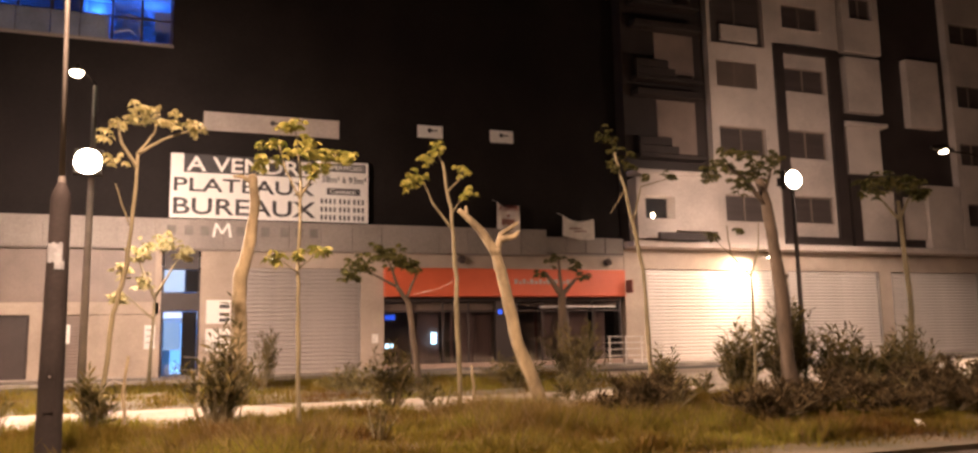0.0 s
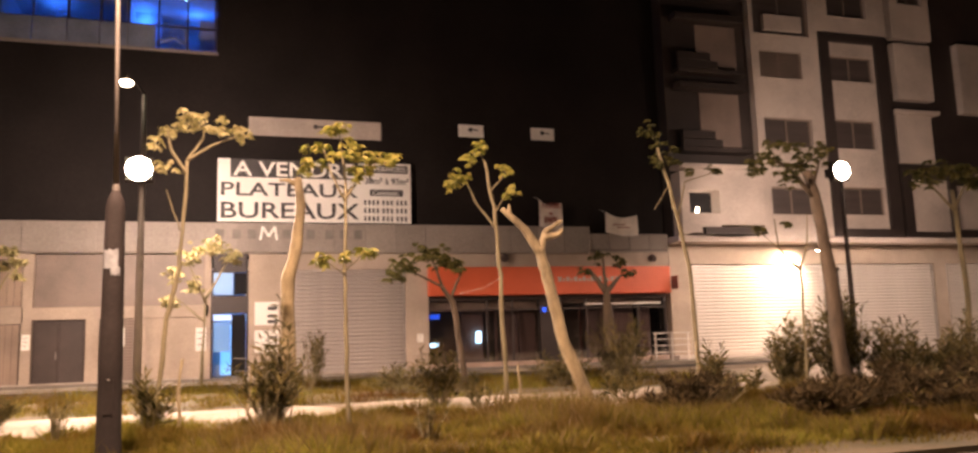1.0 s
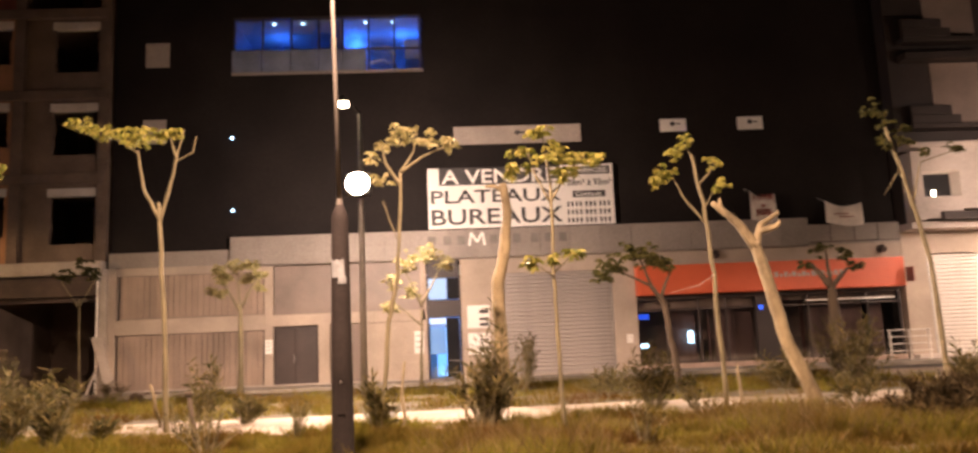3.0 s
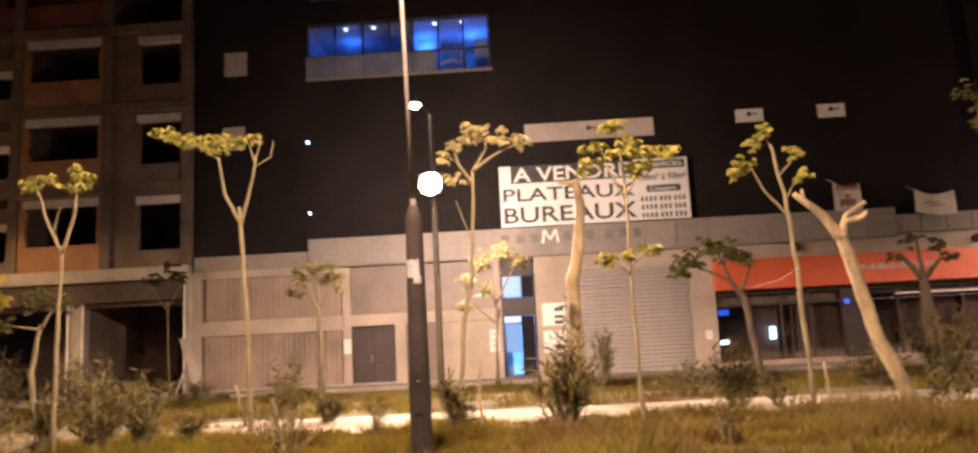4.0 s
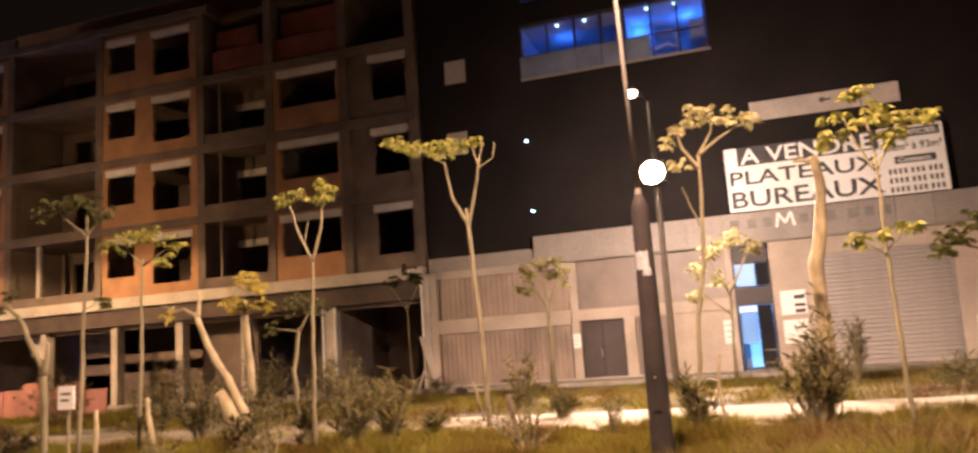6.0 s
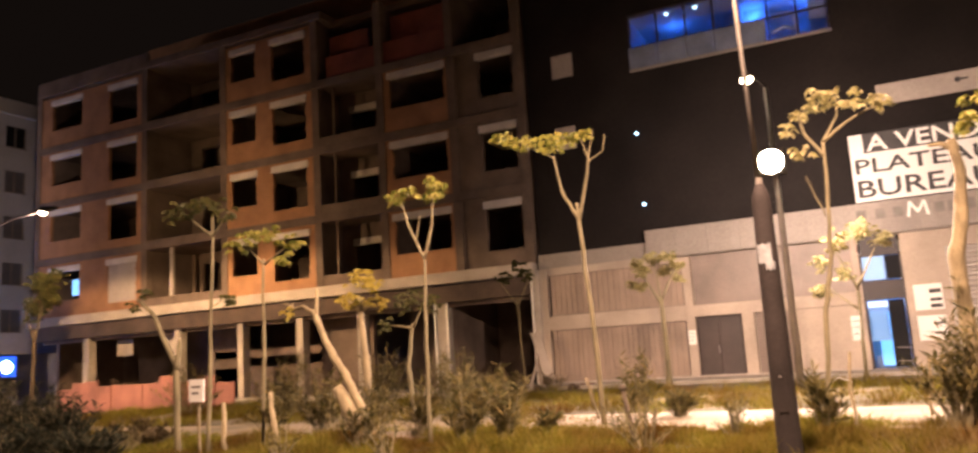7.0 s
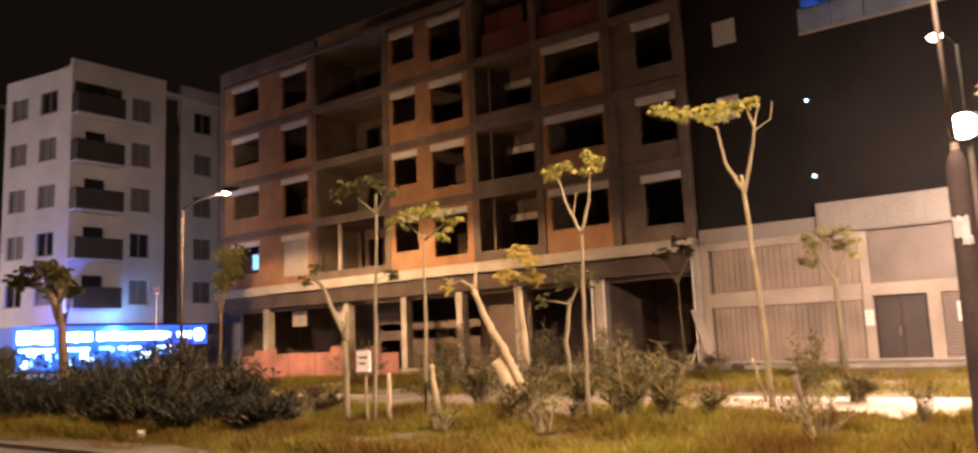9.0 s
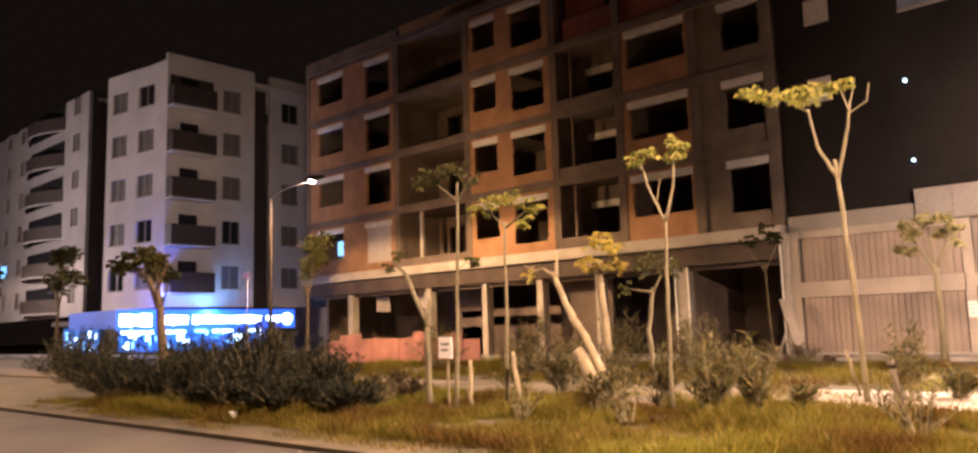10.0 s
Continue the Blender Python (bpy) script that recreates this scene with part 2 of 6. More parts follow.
# ---- building tools ----
class Solid:
    """Collects boxes, prisms and tubes for one mesh."""

    def __init__(self):
        self.v, self.f, self.starts = [], [], []

    def box(self, x0, x1, y0, y1, z0, z1):
        n = len(self.v)
        self.starts.append((n, len(self.f)))
        self.v += [(x, y, z) for z in (z0, z1) for y in (y0, y1) for x in (x0, x1)]
        self.f += [tuple(n + i for i in q) for q in ((0, 2, 3, 1), (4, 5, 7, 6), (0, 1, 5, 4), (2, 6, 7, 3), (0, 4, 6, 2), (1, 3, 7, 5))]
        return self

    def chamfered(self, x0, x1, y0, y1, z0, z1, c=0.02):
        """A box whose front (towards -y) is chamfered all round."""
        n = len(self.v)
        self.starts.append((n, len(self.f)))
        self.v += [(x0 + c, y0, z0 + c), (x1 - c, y0, z0 + c), (x1 - c, y0, z1 - c), (x0 + c, y0, z1 - c),
                   (x0, y0 + c, z0), (x1, y0 + c, z0), (x1, y0 + c, z1), (x0, y0 + c, z1),
                   (x0, y1, z0), (x1, y1, z0), (x1, y1, z1), (x0, y1, z1)]
        self.f += [tuple(n + i for i in q) for q in ((0, 1, 2, 3), (4, 5, 1, 0), (5, 6, 2, 1), (6, 7, 3, 2), (7, 4, 0, 3),
                                                     (8, 9, 5, 4), (9, 10, 6, 5), (10, 11, 7, 6), (11, 8, 4, 7), (11, 10, 9, 8))]
        return self

    def tube(self, points, radii, sides=9):
        pts = [Vector(p) for p in points]
        if not hasattr(radii, "__len__"):
            radii = [radii] * len(pts)
        n0 = len(self.v)
        self.starts.append((n0, len(self.f)))
        side = None
        for i, p in enumerate(pts):
            d = (pts[min(i + 1, len(pts) - 1)] - pts[max(i - 1, 0)]).normalized()
            if side is None:
                side = d.orthogonal().normalized()
            side = (side - d * side.dot(d)).normalized()
            other = d.cross(side)
            for k in range(sides):
                a = 2 * math.pi * k / sides
                self.v.append(tuple(p + (side * math.cos(a) + other * math.sin(a)) * radii[i]))
        for i in range(len(pts) - 1):
            for k in range(sides):
                a, b = n0 + i * sides + k, n0 + i * sides + (k + 1) % sides
                self.f.append((a, b, b + sides, a + sides))
        self.f.append(tuple(n0 + k for k in reversed(range(sides))))
        self.f.append(tuple(n0 + (len(pts) - 1) * sides + k for k in range(sides)))
        return self

    def mesh(self, name, smooth=False):
        me = bpy.data.meshes.new(name)
        me.from_pydata(self.v, [], self.f)
        me.update()
        if smooth:
            me.polygons.foreach_set("use_smooth", [True] * len(me.polygons))
        return me


def part(name, solid, mat, parent, label="", smooth=False):
    """One mesh object under a thing or a part."""
    me = solid.mesh(name, smooth) if isinstance(solid, Solid) else solid
    if mat and not me.materials:
        me.materials.append(mat)
    ob = new(name, me)
    ob.parent = parent
    return tagged(ob, label)


def parts(name, solid, mat, parent, label=""):
    """The pieces of a solid as parts of their own."""
    made = []
    starts = solid.starts + [(len(solid.v), len(solid.f))]
    for (v0, f0), (v1, f1) in zip(starts, starts[1:]):
        one = Solid()
        one.v = solid.v[v0:v1]
        one.f = [tuple(i - v0 for i in q) for q in solid.f[f0:f1]]
        made.append(part(name, one, mat, parent, label))
    return made[0]


def thing(name, label, category, at=(0, 0, 0), group="", kind="", turn=0):
    ob = new(name)
    ob.empty_display_size = 0.2
    ob.matrix_world = pose(*at, 0, 0, turn)
    return tagged(ob, label, category, group, kind)


def single(name, solid, mat, label, category, group="", kind="", smooth=False):
    me = solid.mesh(name, smooth)
    me.materials.append(mat)
    return tagged(new(name, me), label, category, group, kind)


def lettering(words, size, mat, parent, at, name="letter", wide=None, depth=0.01, bold=0.014):
    """Raised bold letters on a board that faces the street, each a part of its own."""
    cu = bpy.data.curves.new(name, "FONT")
    cu.body, cu.size, cu.extrude, cu.resolution_u, cu.offset = words, size, depth, 3, size * bold
    tmp = new("tmp", cu)
    dg = bpy.context.evaluated_depsgraph_get()
    me = bpy.data.meshes.new_from_object(tmp.evaluated_get(dg))
    bpy.data.objects.remove(tmp)
    co = [v.co.copy() for v in me.vertices]
    root = list(range(len(co)))

    def find(i):
        while root[i] != i:
            root[i] = root[root[i]]
            i = root[i]
        return i

    for e in me.edges:
        root[find(e.vertices[0])] = find(e.vertices[1])
    faces = collections.defaultdict(list)
    for p in me.polygons:
        faces[find(p.vertices[0])].append(tuple(p.vertices))
    spans = sorted((min(co[i].x for f in fs for i in f), max(co[i].x for f in fs for i in f), r) for r, fs in faces.items())
    groups = []
    for lo, hi, r in spans:
        if groups and lo < groups[-1][1] - 0.4 * (hi - lo):
            groups[-1][1] = max(hi, groups[-1][1])
            groups[-1][2].append(r)
        else:
            groups.append([lo, hi, [r]])
    left, right = spans[0][0], max(h for _, h, _ in spans)
    k = wide / (right - left) if wide else 1
    for lo, hi, roots in groups:
        used, one = {}, Solid()
        for r in roots:
            for f in faces[r]:
                for i in f:
                    if i not in used:
                        used[i] = len(used)
                        one.v.append(((co[i].x - left) * k, -co[i].z, co[i].y))
                one.f.append(tuple(used[i] for i in f))
        part(name, one, mat, parent).location = at


def quads(name, centres, along, across, mat, parent=None, bend=0.0):
    """Many small pointed leaves: centre, half-length vector and half-width vector of each."""
    n = len(centres)
    tip, root = centres + along, centres - along
    mid = centres + np.array([0, 0, 1.0]) * (np.linalg.norm(along, axis=1) * bend)[:, None]
    v = np.stack([root, mid + across, tip, mid - across], 1).reshape(-1, 3)
    me = bpy.data.meshes.new(name)
    me.vertices.add(4 * n)
    me.vertices.foreach_set("co", v.ravel())
    idx = (np.arange(n)[:, None] * 4 + np.array([0, 1, 2, 0, 2, 3])[None]).ravel()
    me.loops.add(6 * n)
    me.loops.foreach_set("vertex_index", idx.astype(np.int32))
    me.polygons.add(2 * n)
    me.polygons.foreach_set("loop_start", np.arange(0, 6 * n, 3, dtype=np.int32))
    me.update(calc_edges=True)
    me.materials.append(mat)
    ob = new(name, me)
    ob.parent = parent
    return ob


rng = np.random.default_rng(7)


# ---- ground ----
def strip(name, y0, y1, z0, z1, mat, label, category, x0=-150, x1=120):
    return single(name, Solid().box(x0, x1, y0, y1, z0, z1), mat, label, category, kind="structure")


single("ground", Solid().box(-1500, 1500, -1500, 1500, -0.6, -0.16), SOIL, "bare dark soil reaching to the horizon", "ground", kind="structure")
strip("road_near", -9.0, 5.0, -0.3, -0.09, ASPHALT, "dusty asphalt road along the planted verge", "road")
strip("verge_near", 5.0, 10.9, -0.3, -0.03, SOIL, "earth verge under the grass and young trees", "verge")
strip("footpath", 10.9, 14.3, -0.3, 0.05, PAVING, "pale dusty footpath between two verges", "path", x0=-9.6)
strip("dim_path", 10.9, 14.3, -0.3, 0.035, PATH_DIM, "path stretch coloured dim brown between two verges", "path", x1=-9.6)
strip("verge_far", 14.3, 22.5, -0.3, 0.04, SOIL, "earth verge behind the footpath", "verge")
single("pavement_apron", Solid().box(7.8, 60, 14.32, 22.45, 0.0, 0.055), PAVING, "pale dusty paved apron beside the footpath", "pavement", kind="structure")
strip("road_far", 22.5, 27.1, -0.3, -0.06, ASPHALT, "narrow asphalt service road in front of the shops", "road")
strip("pavement", 27.1, 31.0, -0.3, 0.06, KERB, "concrete pavement at the foot of the shops", "pavement")


# ---- middle building: dark offices over a row of shops ----
def slat_mesh(width, pitch):
    """One curved slat of a roller shutter."""
    s = Solid()
    prof = [(0.0, 0.0), (-0.26 * pitch, pitch * 0.3), (-0.24 * pitch, pitch * 0.7), (0.0, pitch - 0.008), (0.012, pitch)]
    s.v = [(x, dy, zz) for x in (0, width) for dy, zz in prof]
    s.f = [(i, i + 5, i + 6, i + 1) for i in range(4)]
    return s.mesh("slat")


def shutter(name, x0, x1, z0, z1, y, mat, parent, label="", pitch=0.15):
    """A roller shutter: a bottom rail that carries its slats."""
    rail = part(name, Solid().chamfered(x0, x1, y - 0.035, y + 0.03, z0, z0 + 0.12, 0.01), mat, parent, label)
    n = int((z1 - z0 - 0.12) / pitch)
    me = slat_mesh(x1 - x0, (z1 - z0 - 0.12) / n)
    me.materials.append(mat)
    for k in range(n):
        ob = new("slat", me)
        ob.parent, ob.location = rail, (x0, y + random.uniform(-0.004, 0.004), z0 + 0.12 + (z1 - z0 - 0.12) / n * k)
    return rail


office = thing("office_building", "dark office building over beige street-level shops", "building", (0, 30, 0))
# places below are given from the facade line: y = 0 is the face of the shops
wall = Solid()
for x0, x1, z0, z1 in ((-16.3, -11.7, 5.3, 21.5), (-4.2, 14.7, 5.3, 21.5), (-11.7, -4.2, 5.3, 12.35), (-11.7, -4.2, 14.75, 15.7), (-11.7, -4.2, 16.9, 21.5)):
    wall.box(x0, x1, 0.12, 0.5, z0, z1)
wall.box(-16.3, -16.0, 0.5, 9, 0, 21.5).box(14.4, 14.7, 0.5, 9, 0, 21.5).box(-16.3, 14.7, 9, 9.3, 0, 21.5)
parts("wall", wall, CLADDING, office, "dark smooth cladding of the upper floors")
part("roof", Solid().box(-16.3, 14.7, 0.12, 9.3, 21.5, 21.8), CLADDING, office)

# blue-lit office floor: open room behind a glazed band
room = Solid()
room.box(-11.7, -4.2, 4.5, 4.6, 12.35, 14.75).box(-11.7, -4.2, 0.5, 4.6, 14.7, 14.8).box(-11.7, -4.2, 0.5, 4.6, 12.3, 12.4)
room.box(-11.8, -11.7, 0.5, 4.6, 12.35, 14.75).box(-4.2, -4.1, 0.5, 4.6, 12.35, 14.75)
room.box(-11.8, -11.7, 0.5, 4.6, 15.7, 16.9).box(-4.2, -4.1, 0.5, 4.6, 15.7, 16.9).box(-11.7, -4.2, 4.5, 4.6, 15.7, 16.9).box(-11.7, -4.2, 0.5, 4.6, 16.9, 17.0)
OFFICE_PAINT = material("pale_office_paint", (0.5, 0.5, 0.52), 0.8, 0.1)
parts("office_room", room, OFFICE_PAINT, office)
upper = part("window", Solid().box(-11.7, -4.2, 0.22, 0.25, 12.4, 14.75), CLEAR, office, "wide glazed band lit blue from inside")
mull = Solid()
for x in (-11.68, -10.55, -9.4, -8.3, -7.35, -6.3, -5.28, -4.25):
    mull.box(x - 0.035, x + 0.035, 0.16, 0.3, 12.35, 14.75)
mull.box(-11.7, -4.2, 0.16, 0.3, 14.68, 14.75).box(-11.7, -4.2, 0.16, 0.3, 13.32, 13.37)
parts("window_frame", mull, DARK_TRIM, upper)
part("window_sill", Solid().box(-11.75, -4.15, 0.02, 0.3, 12.3, 12.4), FASCIA, upper)
FROST = material("frosted_pane", (0.16, 0.18, 0.24), 0.35, 0.3, 1.2, 12, 0.05)
for x0, x1 in ((-11.75, -10.6), (-10.56, -9.45), (-9.41, -8.35), (-8.31, -7.4), (-7.36, -6.4)):
    part("parapet_glass", Solid().chamfered(x0, x1, 0.1, 0.13, 12.4, 13.33, 0.006), FROST, upper, "frosted lower pane")
parts("room_divider", Solid().box(-10.5, -9.45, 1.7, 1.78, 12.4, 13.9).box(-8.2, -6.4, 2.4, 2.5, 12.4, 14.7).box(-7.5, -7.4, 0.5, 2.4, 12.4, 14.7).box(-6.28, -5.4, 2.0, 2.08, 12.4, 14.0).box(-4.9, -4.25, 1.4, 1.48, 12.4, 14.15), OFFICE_PAINT, office, "pale divider panel in the blue-lit office")
for x in (-10.2, -9.03, -6.47, -5.35):
    part("downlight", Solid().tube([(x, 0.7, 14.68), (x, 0.7, 14.63)], [0.075, 0.06], 12), ICE_GLOW, office, "small cold white ceiling light")
for k, (x, z) in enumerate(((-10.2, 14.3), (-7.0, 14.3), (-5.0, 14.3), (-8, 16.6))):
    data = bpy.data.lights.new("room_light", "POINT")
    data.energy, data.color, data.shadow_soft_size = (40, 55, 75, 4)[k], (0.03, 0.16, 1.0), 0.3
    new("room_light", data).location = (x, 32.2, z)
stand = part("equipment_arm", Solid().tube([(-6.25, 0.75, 13.68), (-5.9, 0.75, 13.68), (-5.52, 0.75, 13.62), (-5.42, 0.75, 13.5), (-5.38, 0.75, 12.9), (-5.36, 0.75, 12.4)], [0.035, 0.04, 0.04, 0.045, 0.05, 0.09], 8), WHITE_BOARD, office, "white jointed equipment arm behind the glass", True)
part("equipment_head", Solid().tube([(-6.3, 0.75, 12.92), (-6.05, 0.75, 13.0), (-5.75, 0.75, 13.1), (-5.4, 0.75, 12.8)], [0.09, 0.07, 0.06, 0.05], 8), WHITE_BOARD, stand)
part("foot", Solid().chamfered(-5.5, -5.2, 0.6, 0.9, 12.4, 12.65, 0.03), WHITE_BOARD, stand)

# fascia of grey panels over the shops
fascia = Solid()
fascia.box(-11.7, 10.9, -0.25, 0.3, 4.62, 5.75)
fascia.box(-16.3, -11.7, -0.05, 0.3, 4.72, 5.3)
fascia.box(10.9, 14.7, -0.05, 0.3, 4.66, 4.76)
parts("fascia", fascia, FASCIA, office, "grey concrete fascia band over the shops")
for k in range(19):
    x = -11.7 + 22.6 / 19 * k
    part("fascia_panel", Solid().chamfered(x + 0.012, x + 22.6 / 19 - 0.012, -0.29, -0.252, 4.66, 5.72, 0.012), FASCIA, office)
for k in range(4):
    x = 10.9 + 0.95 * k
    part("fascia_panel", Solid().chamfered(x + 0.015, x + 0.935, -0.16, -0.1, 4.78, 5.47, 0.015), FASCIA, office)
part("fascia_backing", Solid().box(10.9, 14.7, -0.098, 0.12, 4.76, 5.46), DARK_TRIM, office)

# beams, piers and panels at street level
beige = Solid()
beige.box(-16.3, -10.4, -0.06, 0.3, 2.18, 2.75).box(-16.3, -10.4, 0.02, 0.3, 4.42, 4.72)
beige.box(-10.45, -10.12, -0.06, 0.3, 0, 4.6).box(-10.12, -4.35, -0.06, 0.3, 2.3, 2.72)
beige.box(-8.42, -8.0, -0.06, 0.3, 0, 2.3).box(-4.5, -4.28, -0.06, 0.3, 0, 4.6).box(-16.3, -16.0, -0.08, 0.3, 0, 4.7)
beige.box(-2.95, -1.62, -0.08, 0.3, 0, 4.6).box(-1.62, 2.96, -0.04, 0.3, 4.0, 4.62).box(2.96, 3.88, -0.1, 0.3, 0, 4.62)
beige.box(3.88, 14.7, -0.04, 0.3, 4.05, 4.66)
parts("shop_wall", beige, RENDER_WALL, office, "beige rendered beams and piers")
parts("upper_panel", Solid().box(-10.1, -6.3, 0.1, 0.2, 2.72, 4.62).box(-6.3, -4.5, 0.14, 0.2, 2.72, 4.62), GATE_METAL, office, "brown metal panel over the doors")
parts("lower_panel", Solid().chamfered(-6.62, -4.52, -0.02, 0.1, 0.05, 2.28).chamfered(-7.98, -6.66, 0.04, 0.1, 0.05, 2.28), RENDER_WALL, office)
shutter("entrance_shutter", -7.95, -6.7, 0.06, 2.26, 0.0, GATE_METAL, office, "", 0.1)


def slatted(parent, x0, x1, z0, z1, count, y):
    """A panel of narrow upright metal slats, each set a little out of line."""
    part("gate_back", Solid().box(x0, x1, y + 0.05, y + 0.1, z0, z1), DOOR_METAL, parent)
    w = (x1 - x0) / count
    for k in range(count):
        d = random.uniform(-0.012, 0.012)
        g = 0.005 + random.choice((0.0, 0.0, 0.004, 0.012))
        part("slat", Solid().chamfered(x0 + k * w + g, x0 + (k + 1) * w - g, y + d, y + 0.045 + d, z0 + 0.02, z1 - 0.02, 0.01), SLAT_PAINT, parent)


gate = part("sliding_gate", Solid().box(-15.9, -10.5, 0.02, 0.06, 0.05, 0.14), GATE_METAL, office, "slatted metal gate, shut")
slatted(gate, -15.9, -10.5, 0.1, 2.17, 26, -0.02)
louvre = part("slatted_screen", Solid().box(-15.9, -10.5, 0.08, 0.12, 2.75, 2.82), GATE_METAL, office, "slatted screen over the gate")
slatted(louvre, -15.9, -10.5, 2.78, 4.42, 24, 0.05)
door = part("door", Solid().chamfered(-10.1, -8.44, 0.06, 0.14, 0.05, 2.28, 0.02), DOOR_METAL, office, "dark metal double door, shut")
parts("door_leaf", Solid().chamfered(-10.05, -9.29, 0.03, 0.058, 0.1, 2.22).chamfered(-9.25, -8.49, 0.03, 0.058, 0.1, 2.22), DOOR_METAL, door)
part("door_handle", Solid().tube([(-9.34, 0.0, 0.9), (-9.34, -0.03, 0.95), (-9.34, -0.03, 1.15), (-9.34, 0.0, 1.2)], 0.012), STEEL, door)
parts("plinth", Solid().box(-16.3, -4.5, -0.1, -0.03, 0.0, 0.12).box(-2.95, 3.88, -0.12, -0.081, 0, 0.12), CONCRETE, office)

# entrance that is lit blue
entry = part("entrance", Solid().box(-4.28, -4.2, -0.02, 0.2, 0.05, 4.0).box(-3.02, -2.95, -0.02, 0.2, 0.05, 4.0).box(-4.2, -3.02, -0.02, 0.2, 3.92, 4.6).box(-4.2, -3.02, 0.0, 0.2, 2.4, 3.05), DARK_TRIM, office, "dark framed entrance with blue light inside")
parts("hall_wall", Solid().box(-4.3, -2.9, 2.2, 2.3, 0, 4.6).box(-4.4, -4.3, 0.3, 2.3, 0, 4.6).box(-2.9, -2.8, 0.3, 2.3, 0, 4.6).box(-4.3, -2.9, 0.3, 2.3, 4.0, 4.1), material("hall_paint", (0.45, 0.47, 0.5), 0.8, 0.1), entry)
part("light_panel", Solid().box(-3.95, -3.56, 1.9, 1.95, 0.1, 2.02), CYAN_GLOW, entry, "blue glowing light panel")
part("lit_glass", Solid().box(-4.19, -3.58, 0.3, 0.33, 1.0, 2.08), glow("pale_blue_glass", (0.1, 0.24, 0.5), 0.35), entry, "pale blue lit glass")
part("lit_strip", Solid().chamfered(-4.19, -3.03, 0.12, 0.2, 2.14, 2.36, 0.01), glow("pale_blue_strip", (0.3, 0.45, 0.75), 0.9), entry, "pale blue lit strip over the door")
for z in (0.35, 0.75, 1.2):
    part("shelf", Solid().chamfered(-3.45, -3.08, 0.4, 0.7, z, z + 0.04, 0.006), WHITE_BOARD, entry)
part("fanlight", Solid().box(-4.2, -3.5, 0.1, 0.14, 3.1, 3.9), glow("fanlight_glass", (0.17, 0.32, 0.58), 0.45), entry, "blue lit fanlight over the entrance")
part("fanlight_pane", Solid().box(-3.46, -3.02, 0.1, 0.14, 3.1, 3.9), PANE, entry)
part("door_leaf", Solid().box(-3.55, -3.05, 0.05, 0.1, 0.1, 2.36), PANE, entry)
part("rail", Solid().tube([(-3.45, -0.05, 0.75), (-3.0, -0.05, 0.72)], 0.02).tube([(-3.45, -0.05, 0.3), (-3.0, -0.05, 0.27)], 0.02), STEEL, entry)
bulb("hall_lamp", (-3.6, 31.2, 2.2), 22, (0.06, 0.3, 1.0), 0.2)

# shutter of the closed shop
sh = shutter("roller_shutter", -1.6, 2.94, 0.06, 4.0, 0.05, SHUTTER, office, "closed galvanised roller shutter")
part("guide_rail", Solid().box(-1.62, -1.52, -0.02, 0.1, 0.06, 4.0), STEEL, sh)
part("guide_rail", Solid().box(2.88, 2.96, -0.02, 0.1, 0.06, 4.0), STEEL, sh)

# glazed bank-like shop under an orange signboard
shop = part("shopfront", Solid().box(3.88, 14.5, -0.02, 0.12, 2.72, 2.9).box(8.6, 9.55, -0.05, 0.25, 0.2, 2.75), DARK_TRIM, office, "dark glazed shopfront with slim frames")
for x0, x1 in ((3.92, 5.0), (5.06, 6.3), (6.36, 7.4), (7.46, 8.58), (9.6, 10.7), (10.76, 11.9), (11.96, 13.1), (13.16, 14.44)):
    part("pane", Solid().box(x0, x1, 0.05, 0.07, 0.25, 2.72), CLEAR, shop)
part("base_wall", Solid().chamfered(3.88, 14.5, -0.04, 0.1, 0.0, 0.25, 0.01), SHOP_PAINT, shop, "low brown wall under the glass")
for x0, x1 in ((5.36, 6.28), (7.02, 7.78), (7.84, 8.56), (10.84, 11.86), (12.0, 13.05), (13.3, 13.9)):
    part("inner_blind", Solid().chamfered(x0, x1, 0.45, 0.48, 0.25, 2.28, 0.01), SHOP_BLIND, shop, "mauve-brown panel behind the glass")
parts("transom_panel", Solid().box(3.95, 8.55, 0.25, 0.28, 2.38, 2.72).box(9.6, 14.4, 0.25, 0.28, 2.55, 2.72), SHOP_PAINT, shop, "brown panel over the glass")
frames = Solid()
for x in (3.9, 5.03, 6.33, 7.43, 9.57, 10.73, 11.93, 13.13, 14.46):
    frames.box(x - 0.03, x + 0.03, 0.0, 0.12, 0.25, 2.72)
frames.box(3.88, 8.6, 0.0, 0.12, 2.3, 2.36).box(9.55, 14.5, 0.0, 0.12, 2.3, 2.36)
parts("mullion", frames, DOOR_METAL, shop)
parts("shop_room", Solid().box(3.9, 14.4, 3.0, 3.1, 0, 2.9).box(3.8, 3.9, 0.3, 4.1, 0, 2.9).box(3.9, 14.4, 0.3, 4.1, 2.9, 3.0).box(3.9, 14.4, 0.3, 4.1, -0.05, 0.05), SHOP_PAINT, shop)
